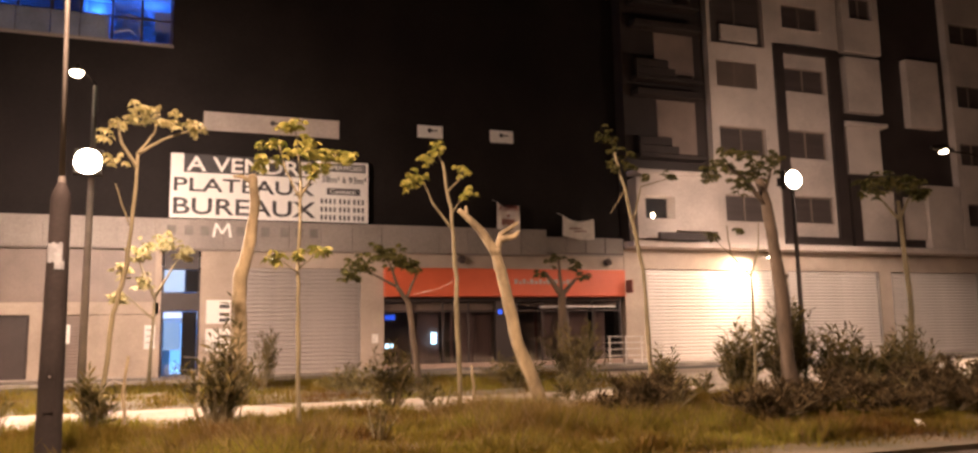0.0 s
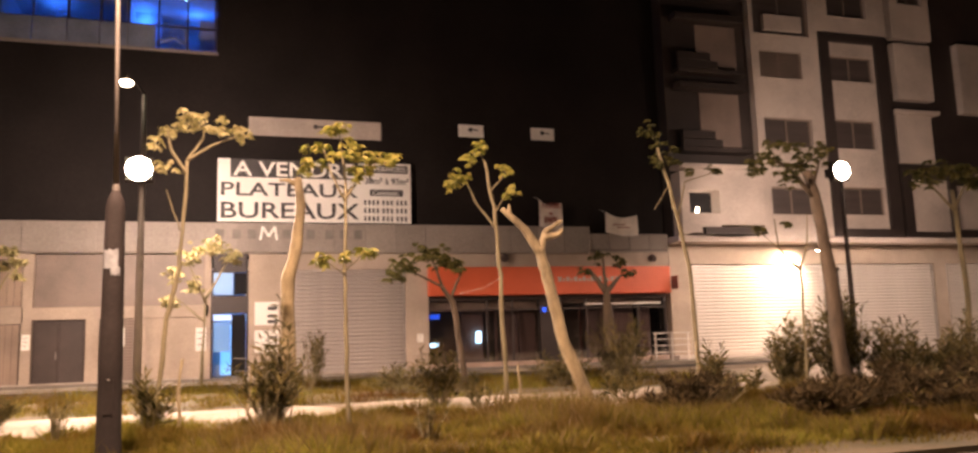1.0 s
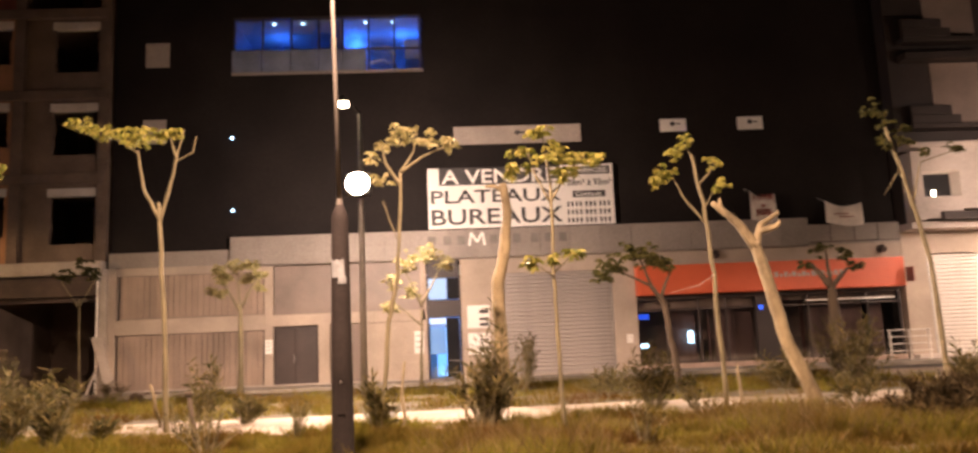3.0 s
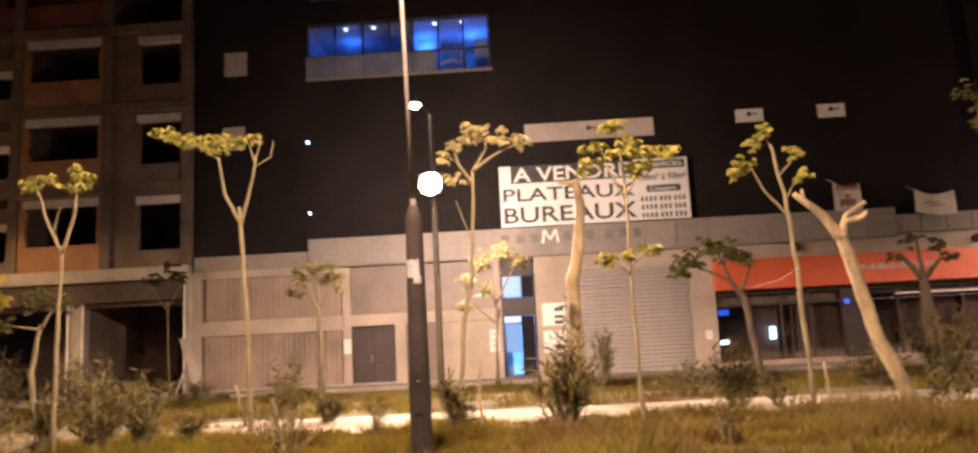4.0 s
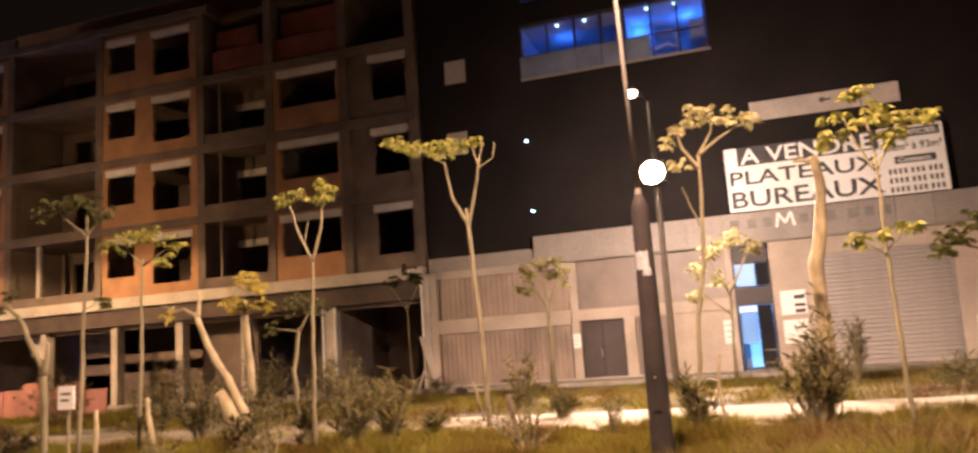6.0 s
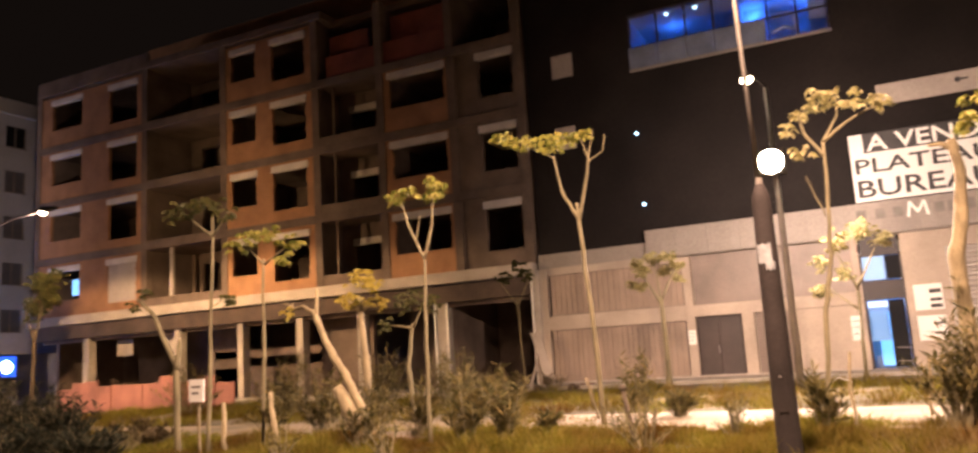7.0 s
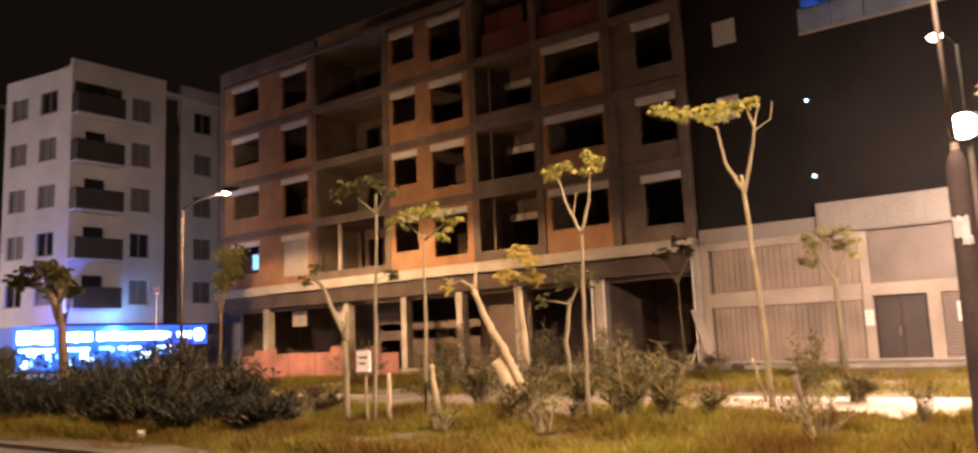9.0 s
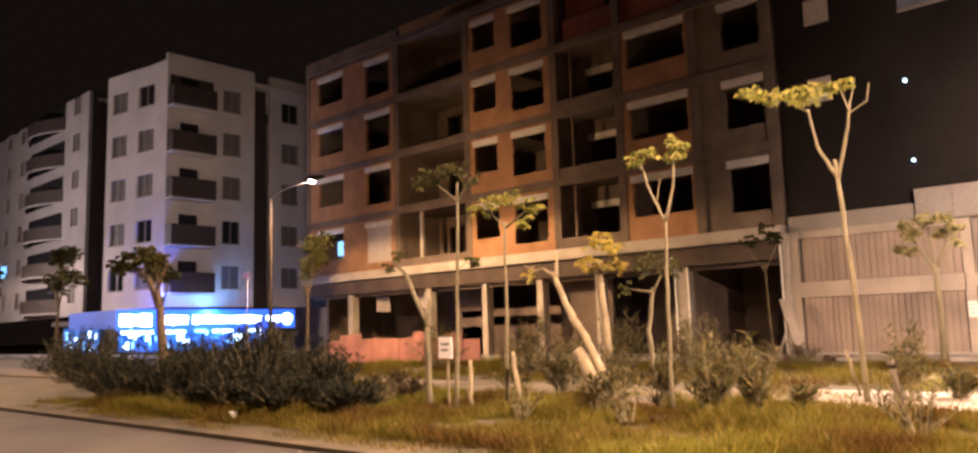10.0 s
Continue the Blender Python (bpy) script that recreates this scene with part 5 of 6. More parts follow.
part("shaft", Solid().tube([(0, 0, 2.85), (-0.04, 0, 5.0), (-0.12, 0, 8.6)], [0.027, 0.024, 0.022], 12), SHAFT_PAINT, post, "slim pale shaft", True)
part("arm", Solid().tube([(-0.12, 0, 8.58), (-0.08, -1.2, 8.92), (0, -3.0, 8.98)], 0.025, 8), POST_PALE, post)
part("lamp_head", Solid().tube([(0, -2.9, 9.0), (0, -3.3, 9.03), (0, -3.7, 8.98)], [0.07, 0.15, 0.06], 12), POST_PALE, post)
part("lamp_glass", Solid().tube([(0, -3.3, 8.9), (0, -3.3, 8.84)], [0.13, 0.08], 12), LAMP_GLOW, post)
# Unseen lamps added along the verge; only the one at -4.65 has a post.
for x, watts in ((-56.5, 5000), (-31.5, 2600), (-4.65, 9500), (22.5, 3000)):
    spot("unseen_verge_lamp", (x, 4.4, 8.65), (x, 4.41, 0), watts, SODIUM, 166, 0.12, 0.25)
# Fill spot added at an unseen verge lamp, aimed at the corner building.
spot("wall_fill", (-56.5, 4.7, 8.6), (-63.0, 26.0, 10.5), 2300, (1.0, 0.78, 0.74), 110, 0.12, 0.8)
sticker = thing("paper_sticker", "torn pale paper stuck round the lamp post", "sticker", (*POST_AT, 2.04))
PAPER_GREY = material("greyed_paper", (0.32, 0.33, 0.34), 0.85, 0.3, 9, 40, 0.1)
for low, high, first, count in ((0.0, 0.22, 215, 7), (-0.07, 0.03, 262, 4)):
    arc = Solid()
    for k in range(count):
        a0, a1 = radians(first + 12 * k), radians(first + 12 * (k + 1))
        n = len(arc.v)
        r = 0.109 + 0.003 * (first > 250)
        arc.v += [(r * math.cos(a0), r * math.sin(a0), low + 0.02 * (k % 2)), (r * math.cos(a1), r * math.sin(a1), low + 0.02 * ((k + 1) % 2)), (r * math.cos(a1), r * math.sin(a1), high - 0.012 * ((k + 1) % 3)), (r * math.cos(a0), r * math.sin(a0), high - 0.012 * (k % 3))]
        arc.f.append((n, n + 1, n + 2, n + 3))
    part("paper", arc, PAPER_GREY, sticker)


# ---- trees ----
def rough_line(points, steps=5, jitter=0.012):
    """A bent line through the points, with small irregularities."""
    out = []
    for a, b in zip(points, points[1:]):
        a, b = Vector(a), Vector(b)
        for k in range(steps):
            p = a.lerp(b, k / steps)
            if out:
                p += Vector((random.uniform(-jitter, jitter), random.uniform(-jitter, jitter), 0))
            out.append(p)
    out.append(Vector(points[-1]))
    return out


def leaves(centres, count, spread, size, droop):
    """Leaf places round clump centres: sprays of narrow leaflets that hang from each twig end."""
    c, al, ac = [], [], []
    for (x, y, z, r) in centres:
        sprays = max(6, int(count * r / 0.35 / 3.0))
        for _ in range(sprays):
            d = rng.normal(size=3)
            d /= np.linalg.norm(d)
            o = np.array([x, y, z]) + d * r * rng.uniform(0.25, 1.0) * np.array([1.0, 1.0, spread])
            head = rng.uniform(0, 2 * math.pi)
            for k in range(9):
                a = head + (k - 4) * 0.42 + rng.normal() * 0.15
                lift = rng.uniform(-0.9, 0.25) - droop
                v = np.array([math.cos(a), math.sin(a), lift])
                v /= np.linalg.norm(v)
                ln = size * rng.uniform(0.6, 1.15)
                side = np.cross(v, rng.normal(size=3))
                side /= np.linalg.norm(side)
                c.append(o + v * ln * 0.9)
                al.append(v * ln)
                ac.append(side * ln * 0.36)
    return np.array(c), np.array(al), np.array(ac)


def tree(trunk, radius, branches, clumps, label, mat=LEAF, bark=BARK_GREEN, count=140, size=0.064, stub=False, taper=0.55):
    bx, by, bz = trunk[0]
    t = thing("tree", label, "tree", (bx, by, bz), "trees on the verges")
    loc = lambda p: (p[0] - bx, p[1] - by, p[2] - bz)
    line = rough_line([loc(p) for p in trunk])
    n = len(line)
    rad = [radius * (1.15 if i == 0 else 1) * (1 - (1 - taper) * i / (n - 1)) * random.uniform(0.93, 1.07) for i in range(n)]
    line[0].z -= 0.1
    part("trunk", Solid().tube(line, rad, 10), bark, t, smooth=True)
    if stub:
        e, d = line[-1], (line[-1] - line[-2]).normalized()
        part("cut_end", Solid().tube([e, e + d * 0.012], [rad[-1] * 0.95, rad[-1] * 0.9], 10), CUT_WOOD, t)
    for pts, r in branches:
        b = rough_line([loc(p) for p in pts], 4, 0.008)
        m = len(b)
        part("branch", Solid().tube(b, [r * (1 - 0.55 * i / (m - 1)) for i in range(m)], 7), bark, t, smooth=True)
        if stub:
            d = (b[-1] - b[-2]).normalized()
            part("cut_end", Solid().tube([b[-1], b[-1] + d * 0.01], r * 0.43, 8), CUT_WOOD, t)
    if clumps:
        local = [(x - bx, y - by, z - bz, r) for x, y, z, r in clumps]
        c, al, ac = leaves(local, count, 0.85, size, 0.5)
        quads("crown", c, al, ac, mat, t, 0.12)
    return t


SLIM = "young tree with a slim trunk and drooping pale green leaves"
tree([(-4.49, 10.9, 0.05), (-4.35, 10.9, 1.64), (-4.21, 10.9, 2.35), (-4.14, 10.9, 3.25), (-4.12, 10.9, 3.95)], 0.038,
     [([(-4.13, 10.9, 3.75), (-4.35, 10.9, 4.1), (-4.4, 10.9, 4.4)], 0.03), ([(-4.12, 10.9, 3.95), (-3.8, 10.8, 4.15), (-3.35, 10.8, 4.35)], 0.026), ([(-4.12, 10.9, 3.95), (-3.9, 11.0, 4.3), (-3.88, 11, 4.6)], 0.022), ([(-4.2, 10.9, 2.9), (-4.4, 10.9, 3.5)], 0.012)],
     [(-4.35, 10.9, 4.45, 0.22), (-4.1, 10.9, 4.62, 0.22), (-3.85, 10.9, 4.6, 0.25), (-3.6, 10.8, 4.45, 0.18), (-3.3, 10.8, 4.38, 0.2), (-4.42, 10.9, 3.85, 0.17), (-4.55, 10.9, 4.2, 0.13)], SLIM, LEAF_LAMPLIT, count=60)
tree([(-2.4, 14.8, 0.05), (-2.44, 14.8, 2.45), (-2.28, 14.8, 3.07), (-2.18, 14.8, 3.94), (-2.25, 14.8, 4.5)], 0.15,
     [([(-2.24, 14.8, 4.35), (-2.42, 14.8, 4.46), (-2.6, 14.8, 4.46)], 0.06)], [(-2.1, 14.7, 4.72, 0.2)], "thick pruned tree with pale bark and a cut stub", bark=BARK, stub=True, count=30)
tree([(-1.98, 9.25, 0.05), (-2.02, 9.25, 1.4), (-2.02, 9.25, 2.31), (-2.01, 9.25, 3.15), (-2.02, 9.25, 3.6)], 0.032,
     [([(-2.01, 9.25, 3.1), (-2.2, 9.2, 3.45), (-2.3, 9.2, 3.8)], 0.02), ([(-2.01, 9.25, 3.1), (-1.8, 9.3, 3.5), (-1.5, 9.3, 3.75)], 0.02), ([(-2.02, 9.2, 3.4), (-2.1, 9.2, 4.1)], 0.016), ([(-2.02, 9.2, 2.1), (-2.3, 9.2, 2.3)], 0.012), ([(-2.02, 9.2, 2.15), (-1.75, 9.2, 2.4)], 0.012)],
     [(-2.35, 9.2, 3.75, 0.22), (-2.15, 9.2, 4.08, 0.2), (-1.95, 9.2, 3.85, 0.25), (-1.7, 9.3, 3.75, 0.22), (-1.4, 9.3, 3.72, 0.2), (-1.8, 9.2, 3.55, 0.2), (-2.5, 9.2, 3.6, 0.12), (-2.32, 9.2, 2.3, 0.13), (-1.75, 9.2, 2.42, 0.14), (-2.05, 9.2, 2.35, 0.1)], SLIM, count=85)
tree([(1.07, 11.9, 0.05), (1.03, 11.9, 2.27), (0.95, 11.9, 3.49), (0.8, 11.9, 4.33)], 0.042,
     [([(0.98, 11.9, 3.1), (0.6, 11.9, 3.6), (0.45, 11.9, 3.95)], 0.025), ([(0.9, 11.9, 3.8), (1.1, 11.9, 4.0), (1.2, 11.9, 4.2)], 0.018), ([(0.96, 11.9, 3.4), (1.2, 11.9, 3.75)], 0.016), ([(0.8, 11.9, 4.3), (0.68, 11.9, 4.55)], 0.015)],
     [(0.72, 11.9, 4.6, 0.2), (0.55, 11.9, 4.4, 0.16), (0.35, 11.9, 4.05, 0.2), (0.15, 11.9, 3.92, 0.18), (1.15, 11.9, 4.22, 0.16), (1.22, 11.9, 3.8, 0.19)], SLIM, count=70)
tree([(2.57, 11.8, 0.05), (2.14, 11.8, 1.04), (1.87, 11.8, 2.26), (1.74, 11.8, 2.76)], 0.118,
     [([(1.76, 11.8, 2.68), (1.47, 11.8, 3.1), (1.07, 11.8, 3.45)], 0.1), ([(1.76, 11.8, 2.7), (1.86, 11.8, 3.05), (2.16, 11.75, 3.25)], 0.075), ([(1.85, 11.8, 2.95), (2.08, 11.7, 3.0), (2.15, 11.7, 3.08)], 0.07), ([(1.2, 11.8, 3.32), (1.2, 11.8, 3.52)], 0.05)],
     [], "thick pruned tree with pale bark and bare cut limbs", bark=BARK, stub=True, taper=0.8)
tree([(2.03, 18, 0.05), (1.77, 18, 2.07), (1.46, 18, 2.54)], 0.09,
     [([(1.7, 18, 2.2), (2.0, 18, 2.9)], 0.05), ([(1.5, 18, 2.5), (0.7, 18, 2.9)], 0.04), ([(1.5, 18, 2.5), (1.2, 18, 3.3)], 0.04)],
     [(0.5, 18, 3.0, 0.4), (1.0, 18, 3.35, 0.42), (1.5, 18, 3.25, 0.4), (1.85, 18, 3.05, 0.3), (0.25, 18, 2.85, 0.25)], "small tree with a broad half-shaded olive crown", LEAF_HALF_SHADED, BARK_DARK_SHADED, count=85, size=0.09)
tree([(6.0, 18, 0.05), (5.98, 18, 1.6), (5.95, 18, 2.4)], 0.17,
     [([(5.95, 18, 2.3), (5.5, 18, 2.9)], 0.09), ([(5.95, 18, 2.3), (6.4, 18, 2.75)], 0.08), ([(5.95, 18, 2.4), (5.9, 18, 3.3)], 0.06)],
     [(5.8, 18, 3.3, 0.28), (6.3, 18, 3.15, 0.25), (6.6, 18, 2.85, 0.22), (5.35, 18, 2.95, 0.18)], "stubby pruned tree with shade-toned leaf tufts", LEAF_SHADED, BARK_DARK_SHADED, count=40, size=0.09)
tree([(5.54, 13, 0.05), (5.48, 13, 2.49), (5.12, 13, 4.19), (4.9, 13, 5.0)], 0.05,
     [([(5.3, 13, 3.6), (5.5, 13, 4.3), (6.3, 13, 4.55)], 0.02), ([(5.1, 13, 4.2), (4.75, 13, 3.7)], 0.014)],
     [(4.7, 13, 5.4, 0.28), (4.95, 13, 5.05, 0.28), (5.25, 13, 4.85, 0.25), (4.85, 13, 4.7, 0.2), (6.2, 13, 4.6, 0.18), (5.6, 13, 4.5, 0.14)], SLIM, LEAF_SHADED, count=60)
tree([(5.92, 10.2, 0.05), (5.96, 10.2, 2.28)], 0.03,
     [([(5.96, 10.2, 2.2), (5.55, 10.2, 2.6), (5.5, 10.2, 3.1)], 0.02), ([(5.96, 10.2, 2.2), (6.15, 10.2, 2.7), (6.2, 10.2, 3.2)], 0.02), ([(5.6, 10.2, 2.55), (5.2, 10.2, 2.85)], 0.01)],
     [(5.2, 10.2, 2.95, 0.14), (5.75, 10.2, 3.05, 0.1)], "bare forked sapling with a few leaves", LEAF_SHADED, count=30)
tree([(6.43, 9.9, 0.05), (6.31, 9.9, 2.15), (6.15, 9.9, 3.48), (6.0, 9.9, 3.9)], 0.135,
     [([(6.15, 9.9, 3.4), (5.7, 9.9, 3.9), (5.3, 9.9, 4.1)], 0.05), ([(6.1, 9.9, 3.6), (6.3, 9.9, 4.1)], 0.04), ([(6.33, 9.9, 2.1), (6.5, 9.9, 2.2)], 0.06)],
     [(5.0, 9.9, 3.95, 0.25), (5.3, 9.9, 4.2, 0.32), (5.7, 9.9, 4.25, 0.32), (6.1, 9.9, 4.1, 0.3), (5.6, 9.9, 3.85, 0.3), (6.35, 9.9, 4.3, 0.2)], "tree with a thick trunk and crown, both shade-toned", LEAF_SHADED, BARK_DARK_SHADED, count=80)
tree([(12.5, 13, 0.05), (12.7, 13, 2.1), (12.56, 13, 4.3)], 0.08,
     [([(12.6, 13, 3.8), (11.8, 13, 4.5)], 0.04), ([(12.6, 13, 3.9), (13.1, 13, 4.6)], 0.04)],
     [(11.7, 13, 4.6, 0.35), (12.3, 13, 4.8, 0.4), (12.9, 13, 4.7, 0.38), (13.3, 13, 4.5, 0.25)], "slim tree with a small shade-toned crown", LEAF_SHADED, count=60, size=0.1)
tree([(-8.07, 12.2, 0.05), (-8.14, 12.2, 2.0), (-8.26, 12.2, 3.72), (-8.27, 12.2, 3.85)], 0.047,
     [([(-8.26, 12.2, 3.6), (-8.52, 12.2, 4.1), (-8.62, 12.2, 4.75)], 0.035), ([(-8.24, 12.2, 3.5), (-8.05, 12.2, 4.2), (-7.95, 12.2, 4.75)], 0.035), ([(-7.97, 12.2, 4.6), (-8.1, 12.2, 5.0)], 0.018), ([(-7.96, 12.2, 4.7), (-7.85, 12.2, 5.1)], 0.014), ([(-7.98, 12.2, 4.55), (-7.7, 12.2, 4.7), (-7.65, 12.2, 4.98)], 0.013), ([(-8.6, 12.2, 4.7), (-9.2, 12.2, 5.1)], 0.015)],
     [(-9.65, 12.2, 5.3, 0.2), (-9.4, 12.2, 5.15, 0.2), (-9.1, 12.2, 5.1, 0.24), (-8.8, 12.2, 5.0, 0.28), (-8.5, 12.2, 5.0, 0.26), (-8.2, 12.2, 5.05, 0.2), (-7.98, 12.2, 5.08, 0.14)], "young forked tree with a flat drooping crown", count=85)
tree([(-9.55, 22.8, 0.03), (-9.55, 22.8, 2.71)], 0.095,
     [([(-9.55, 22.8, 2.49), (-10.09, 22.8, 3.47)], 0.045), ([(-9.55, 22.8, 2.6), (-9.12, 22.8, 3.47)], 0.045), ([(-9.55, 22.8, 2.6), (-9.66, 22.8, 3.68)], 0.035)],
     [(-10.22, 22.8, 3.79, 0.25), (-9.77, 23.0, 3.92, 0.27), (-9.21, 22.6, 3.92, 0.26), (-9.98, 22.55, 3.52, 0.26), (-9.44, 23.05, 3.52, 0.24), (-9.01, 22.8, 3.66, 0.22), (-10.39, 22.900000000000002, 3.2, 0.2), (-10.11, 22.7, 3.09, 0.18), (-9.03, 22.900000000000002, 3.27, 0.18)], "small round-crowned tree with yellow-green leaves paled as lamplit", LEAF_LAMPLIT, count=140, size=0.08)
tree([(-4.3, 22, 0.05), (-4.2, 22, 2.6)], 0.05,
     [([(-4.2, 22, 2.4), (-4.7, 22, 3.6)], 0.04), ([(-4.2, 22, 2.5), (-3.6, 22, 3.6)], 0.04), ([(-4.25, 22, 1.9), (-5.0, 22, 2.6)], 0.03)],
     [(-4.6, 22, 3.8, 0.4), (-4.0, 22, 4.0, 0.4), (-3.5, 22, 3.7, 0.35), (-5.0, 22, 3.2, 0.3), (-5.1, 22, 2.5, 0.3), (-4.5, 22, 2.9, 0.3)], "small tree with loose yellow-green leaves paled as lamplit", LEAF_LAMPLIT, count=100, size=0.085)
tree([(-10.21, 10.1, 0.05), (-10.2, 10.1, 1.5), (-10.16, 10.1, 3.0)], 0.037,
     [([(-10.16, 10.1, 2.9), (-10.4, 10.1, 3.4), (-10.55, 10.1, 3.85)], 0.025), ([(-10.16, 10.1, 2.9), (-10.0, 10.1, 3.4), (-9.95, 10.1, 3.9)], 0.025), ([(-10.3, 10.1, 3.2), (-10.2, 10.1, 3.6)], 0.012)],
     [(-10.65, 10.1, 4.0, 0.2), (-10.4, 10.1, 4.05, 0.18), (-9.95, 10.1, 4.15, 0.2), (-9.82, 10.1, 4.0, 0.17), (-10.05, 10.1, 3.9, 0.12)], SLIM, count=70)
tree([(-11.48, 10.15, 0.05), (-11.7, 10.15, 0.45), (-11.98, 10.15, 0.92)], 0.14, [], [], "short leaning stump with pale bark", bark=BARK, stub=True, taper=0.75)
tree([(-11.38, 10.3, 0.05), (-11.65, 10.3, 0.63), (-11.93, 10.3, 1.15), (-12.17, 10.3, 1.46), (-12.36, 10.3, 1.82), (-12.55, 10.3, 2.26)], 0.085,
     [([(-12.53, 10.3, 2.22), (-12.78, 10.3, 2.36), (-12.95, 10.3, 2.33), (-13.22, 10.3, 2.46)], 0.036), ([(-12.5, 10.3, 2.2), (-12.47, 10.3, 2.62)], 0.042), ([(-13.0, 10.3, 2.42), (-13.1, 10.3, 2.25)], 0.02)],
     [(-13.1, 10.3, 2.3, 0.16)], "leaning pruned tree with pale bark", LEAF_YELLOW, bark=BARK, stub=True, count=30)
tree([(-12.6, 12, 0.05), (-12.66, 12, 1.2), (-12.76, 12, 2.35), (-12.8, 12, 2.6)], 0.085,
     [([(-12.76, 12, 2.3), (-13.1, 12, 2.6)], 0.04), ([(-12.76, 12, 2.3), (-12.3, 12, 2.5)], 0.04)],
     [(-13.1, 12, 2.55, 0.25), (-12.75, 12, 2.95, 0.32), (-12.35, 12, 2.5, 0.26), (-12.5, 12, 2.9, 0.26), (-12.8, 12, 2.5, 0.22)], "pale tree with bright yellow leaves", LEAF_YELLOW, bark=BARK, count=80)
tree([(-12.76, 9.2, 0.05), (-12.72, 9.2, 1.5), (-12.68, 9.2, 3.1)], 0.034,
     [([(-12.68, 9.2, 3.0), (-13.1, 9.2, 3.4)], 0.02), ([(-12.68, 9.2, 3.0), (-12.1, 9.2, 3.3)], 0.02)],
     [(-13.3, 9.2, 3.4, 0.2), (-12.9, 9.2, 3.5, 0.22), (-12.55, 9.2, 3.5, 0.22), (-12.1, 9.2, 3.3, 0.22), (-12.3, 9.2, 3.05, 0.15)], SLIM, LEAF, count=70)
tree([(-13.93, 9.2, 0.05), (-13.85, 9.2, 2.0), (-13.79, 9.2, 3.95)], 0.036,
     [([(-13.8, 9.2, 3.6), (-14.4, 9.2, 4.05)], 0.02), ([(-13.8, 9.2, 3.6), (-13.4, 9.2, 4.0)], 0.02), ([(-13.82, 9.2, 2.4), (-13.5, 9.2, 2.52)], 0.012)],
     [(-14.75, 9.2, 4.1, 0.18), (-14.45, 9.2, 4.2, 0.22), (-14.1, 9.2, 4.2, 0.24), (-13.75, 9.2, 4.15, 0.22), (-13.4, 9.2, 3.95, 0.18), (-13.45, 9.2, 2.55, 0.16)], SLIM, LEAF_SHADED, count=70)
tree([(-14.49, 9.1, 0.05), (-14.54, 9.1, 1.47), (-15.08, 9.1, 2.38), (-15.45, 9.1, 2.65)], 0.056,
     [([(-14.54, 9.1, 1.4), (-14.45, 9.1, 1.9)], 0.06)], [(-15.3, 9.1, 2.8, 0.15), (-15.5, 9.1, 2.55, 0.15)], "pruned leaning tree with dark bark", LEAF_SHADED, count=25, stub=True)
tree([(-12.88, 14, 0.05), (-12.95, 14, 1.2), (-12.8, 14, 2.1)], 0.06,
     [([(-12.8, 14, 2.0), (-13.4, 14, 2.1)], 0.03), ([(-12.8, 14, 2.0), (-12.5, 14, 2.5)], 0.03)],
     [(-13.5, 14, 2.15, 0.22), (-12.8, 14, 2.6, 0.4), (-12.3, 14, 2.5, 0.35), (-13.1, 14, 2.6, 0.3)], "small tree with a shaded crown", LEAF_SHADED, count=60)
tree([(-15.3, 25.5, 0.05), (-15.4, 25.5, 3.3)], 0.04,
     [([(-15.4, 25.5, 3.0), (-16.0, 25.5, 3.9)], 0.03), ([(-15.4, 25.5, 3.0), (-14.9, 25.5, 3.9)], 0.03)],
     [(-15.9, 25.5, 4.1, 0.35), (-15.3, 25.5, 4.4, 0.4), (-14.9, 25.5, 4.1, 0.3)], "slim street tree with a loose shade-toned crown", LEAF_SHADED, count=45, size=0.1)
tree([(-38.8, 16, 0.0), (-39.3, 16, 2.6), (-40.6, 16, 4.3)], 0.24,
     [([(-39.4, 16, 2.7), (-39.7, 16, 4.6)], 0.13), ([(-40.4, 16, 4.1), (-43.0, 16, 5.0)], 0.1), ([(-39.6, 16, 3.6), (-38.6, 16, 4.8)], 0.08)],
     [(-42.5, 16, 5.1, 0.8), (-41.0, 16, 5.2, 0.8), (-39.7, 16, 5.0, 0.6), (-43.6, 16, 4.9, 0.5)], "pruned street tree at the corner, toned as a silhouette", LEAF_SHADED, BARK_DARK_SHADED, count=60, size=0.16)
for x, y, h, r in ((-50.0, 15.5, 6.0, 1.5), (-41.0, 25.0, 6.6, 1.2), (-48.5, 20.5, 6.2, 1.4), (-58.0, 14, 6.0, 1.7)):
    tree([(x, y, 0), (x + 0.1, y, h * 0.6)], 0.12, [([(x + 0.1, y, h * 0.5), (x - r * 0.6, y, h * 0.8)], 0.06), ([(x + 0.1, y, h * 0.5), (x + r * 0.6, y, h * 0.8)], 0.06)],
         [(x + random.uniform(-r, r), y + random.uniform(-0.6, 0.6), h * random.uniform(0.7, 1.0), 0.6) for _ in range(7)], "street tree with an uneven shade-toned crown", LEAF_SHADED, BARK_DARK_SHADED, count=70, size=0.14)


# ---- stakes ----
def stake(a, b, r, label="rough wooden stake beside a young tree"):
    single("stake", Solid().tube(rough_line([a, b], 4, 0.03), [r, r * 0.75, r * 0.85, r * 0.7, r * 0.6], 7), BARK, label, "stake", "stakes along the verge", smooth=True)


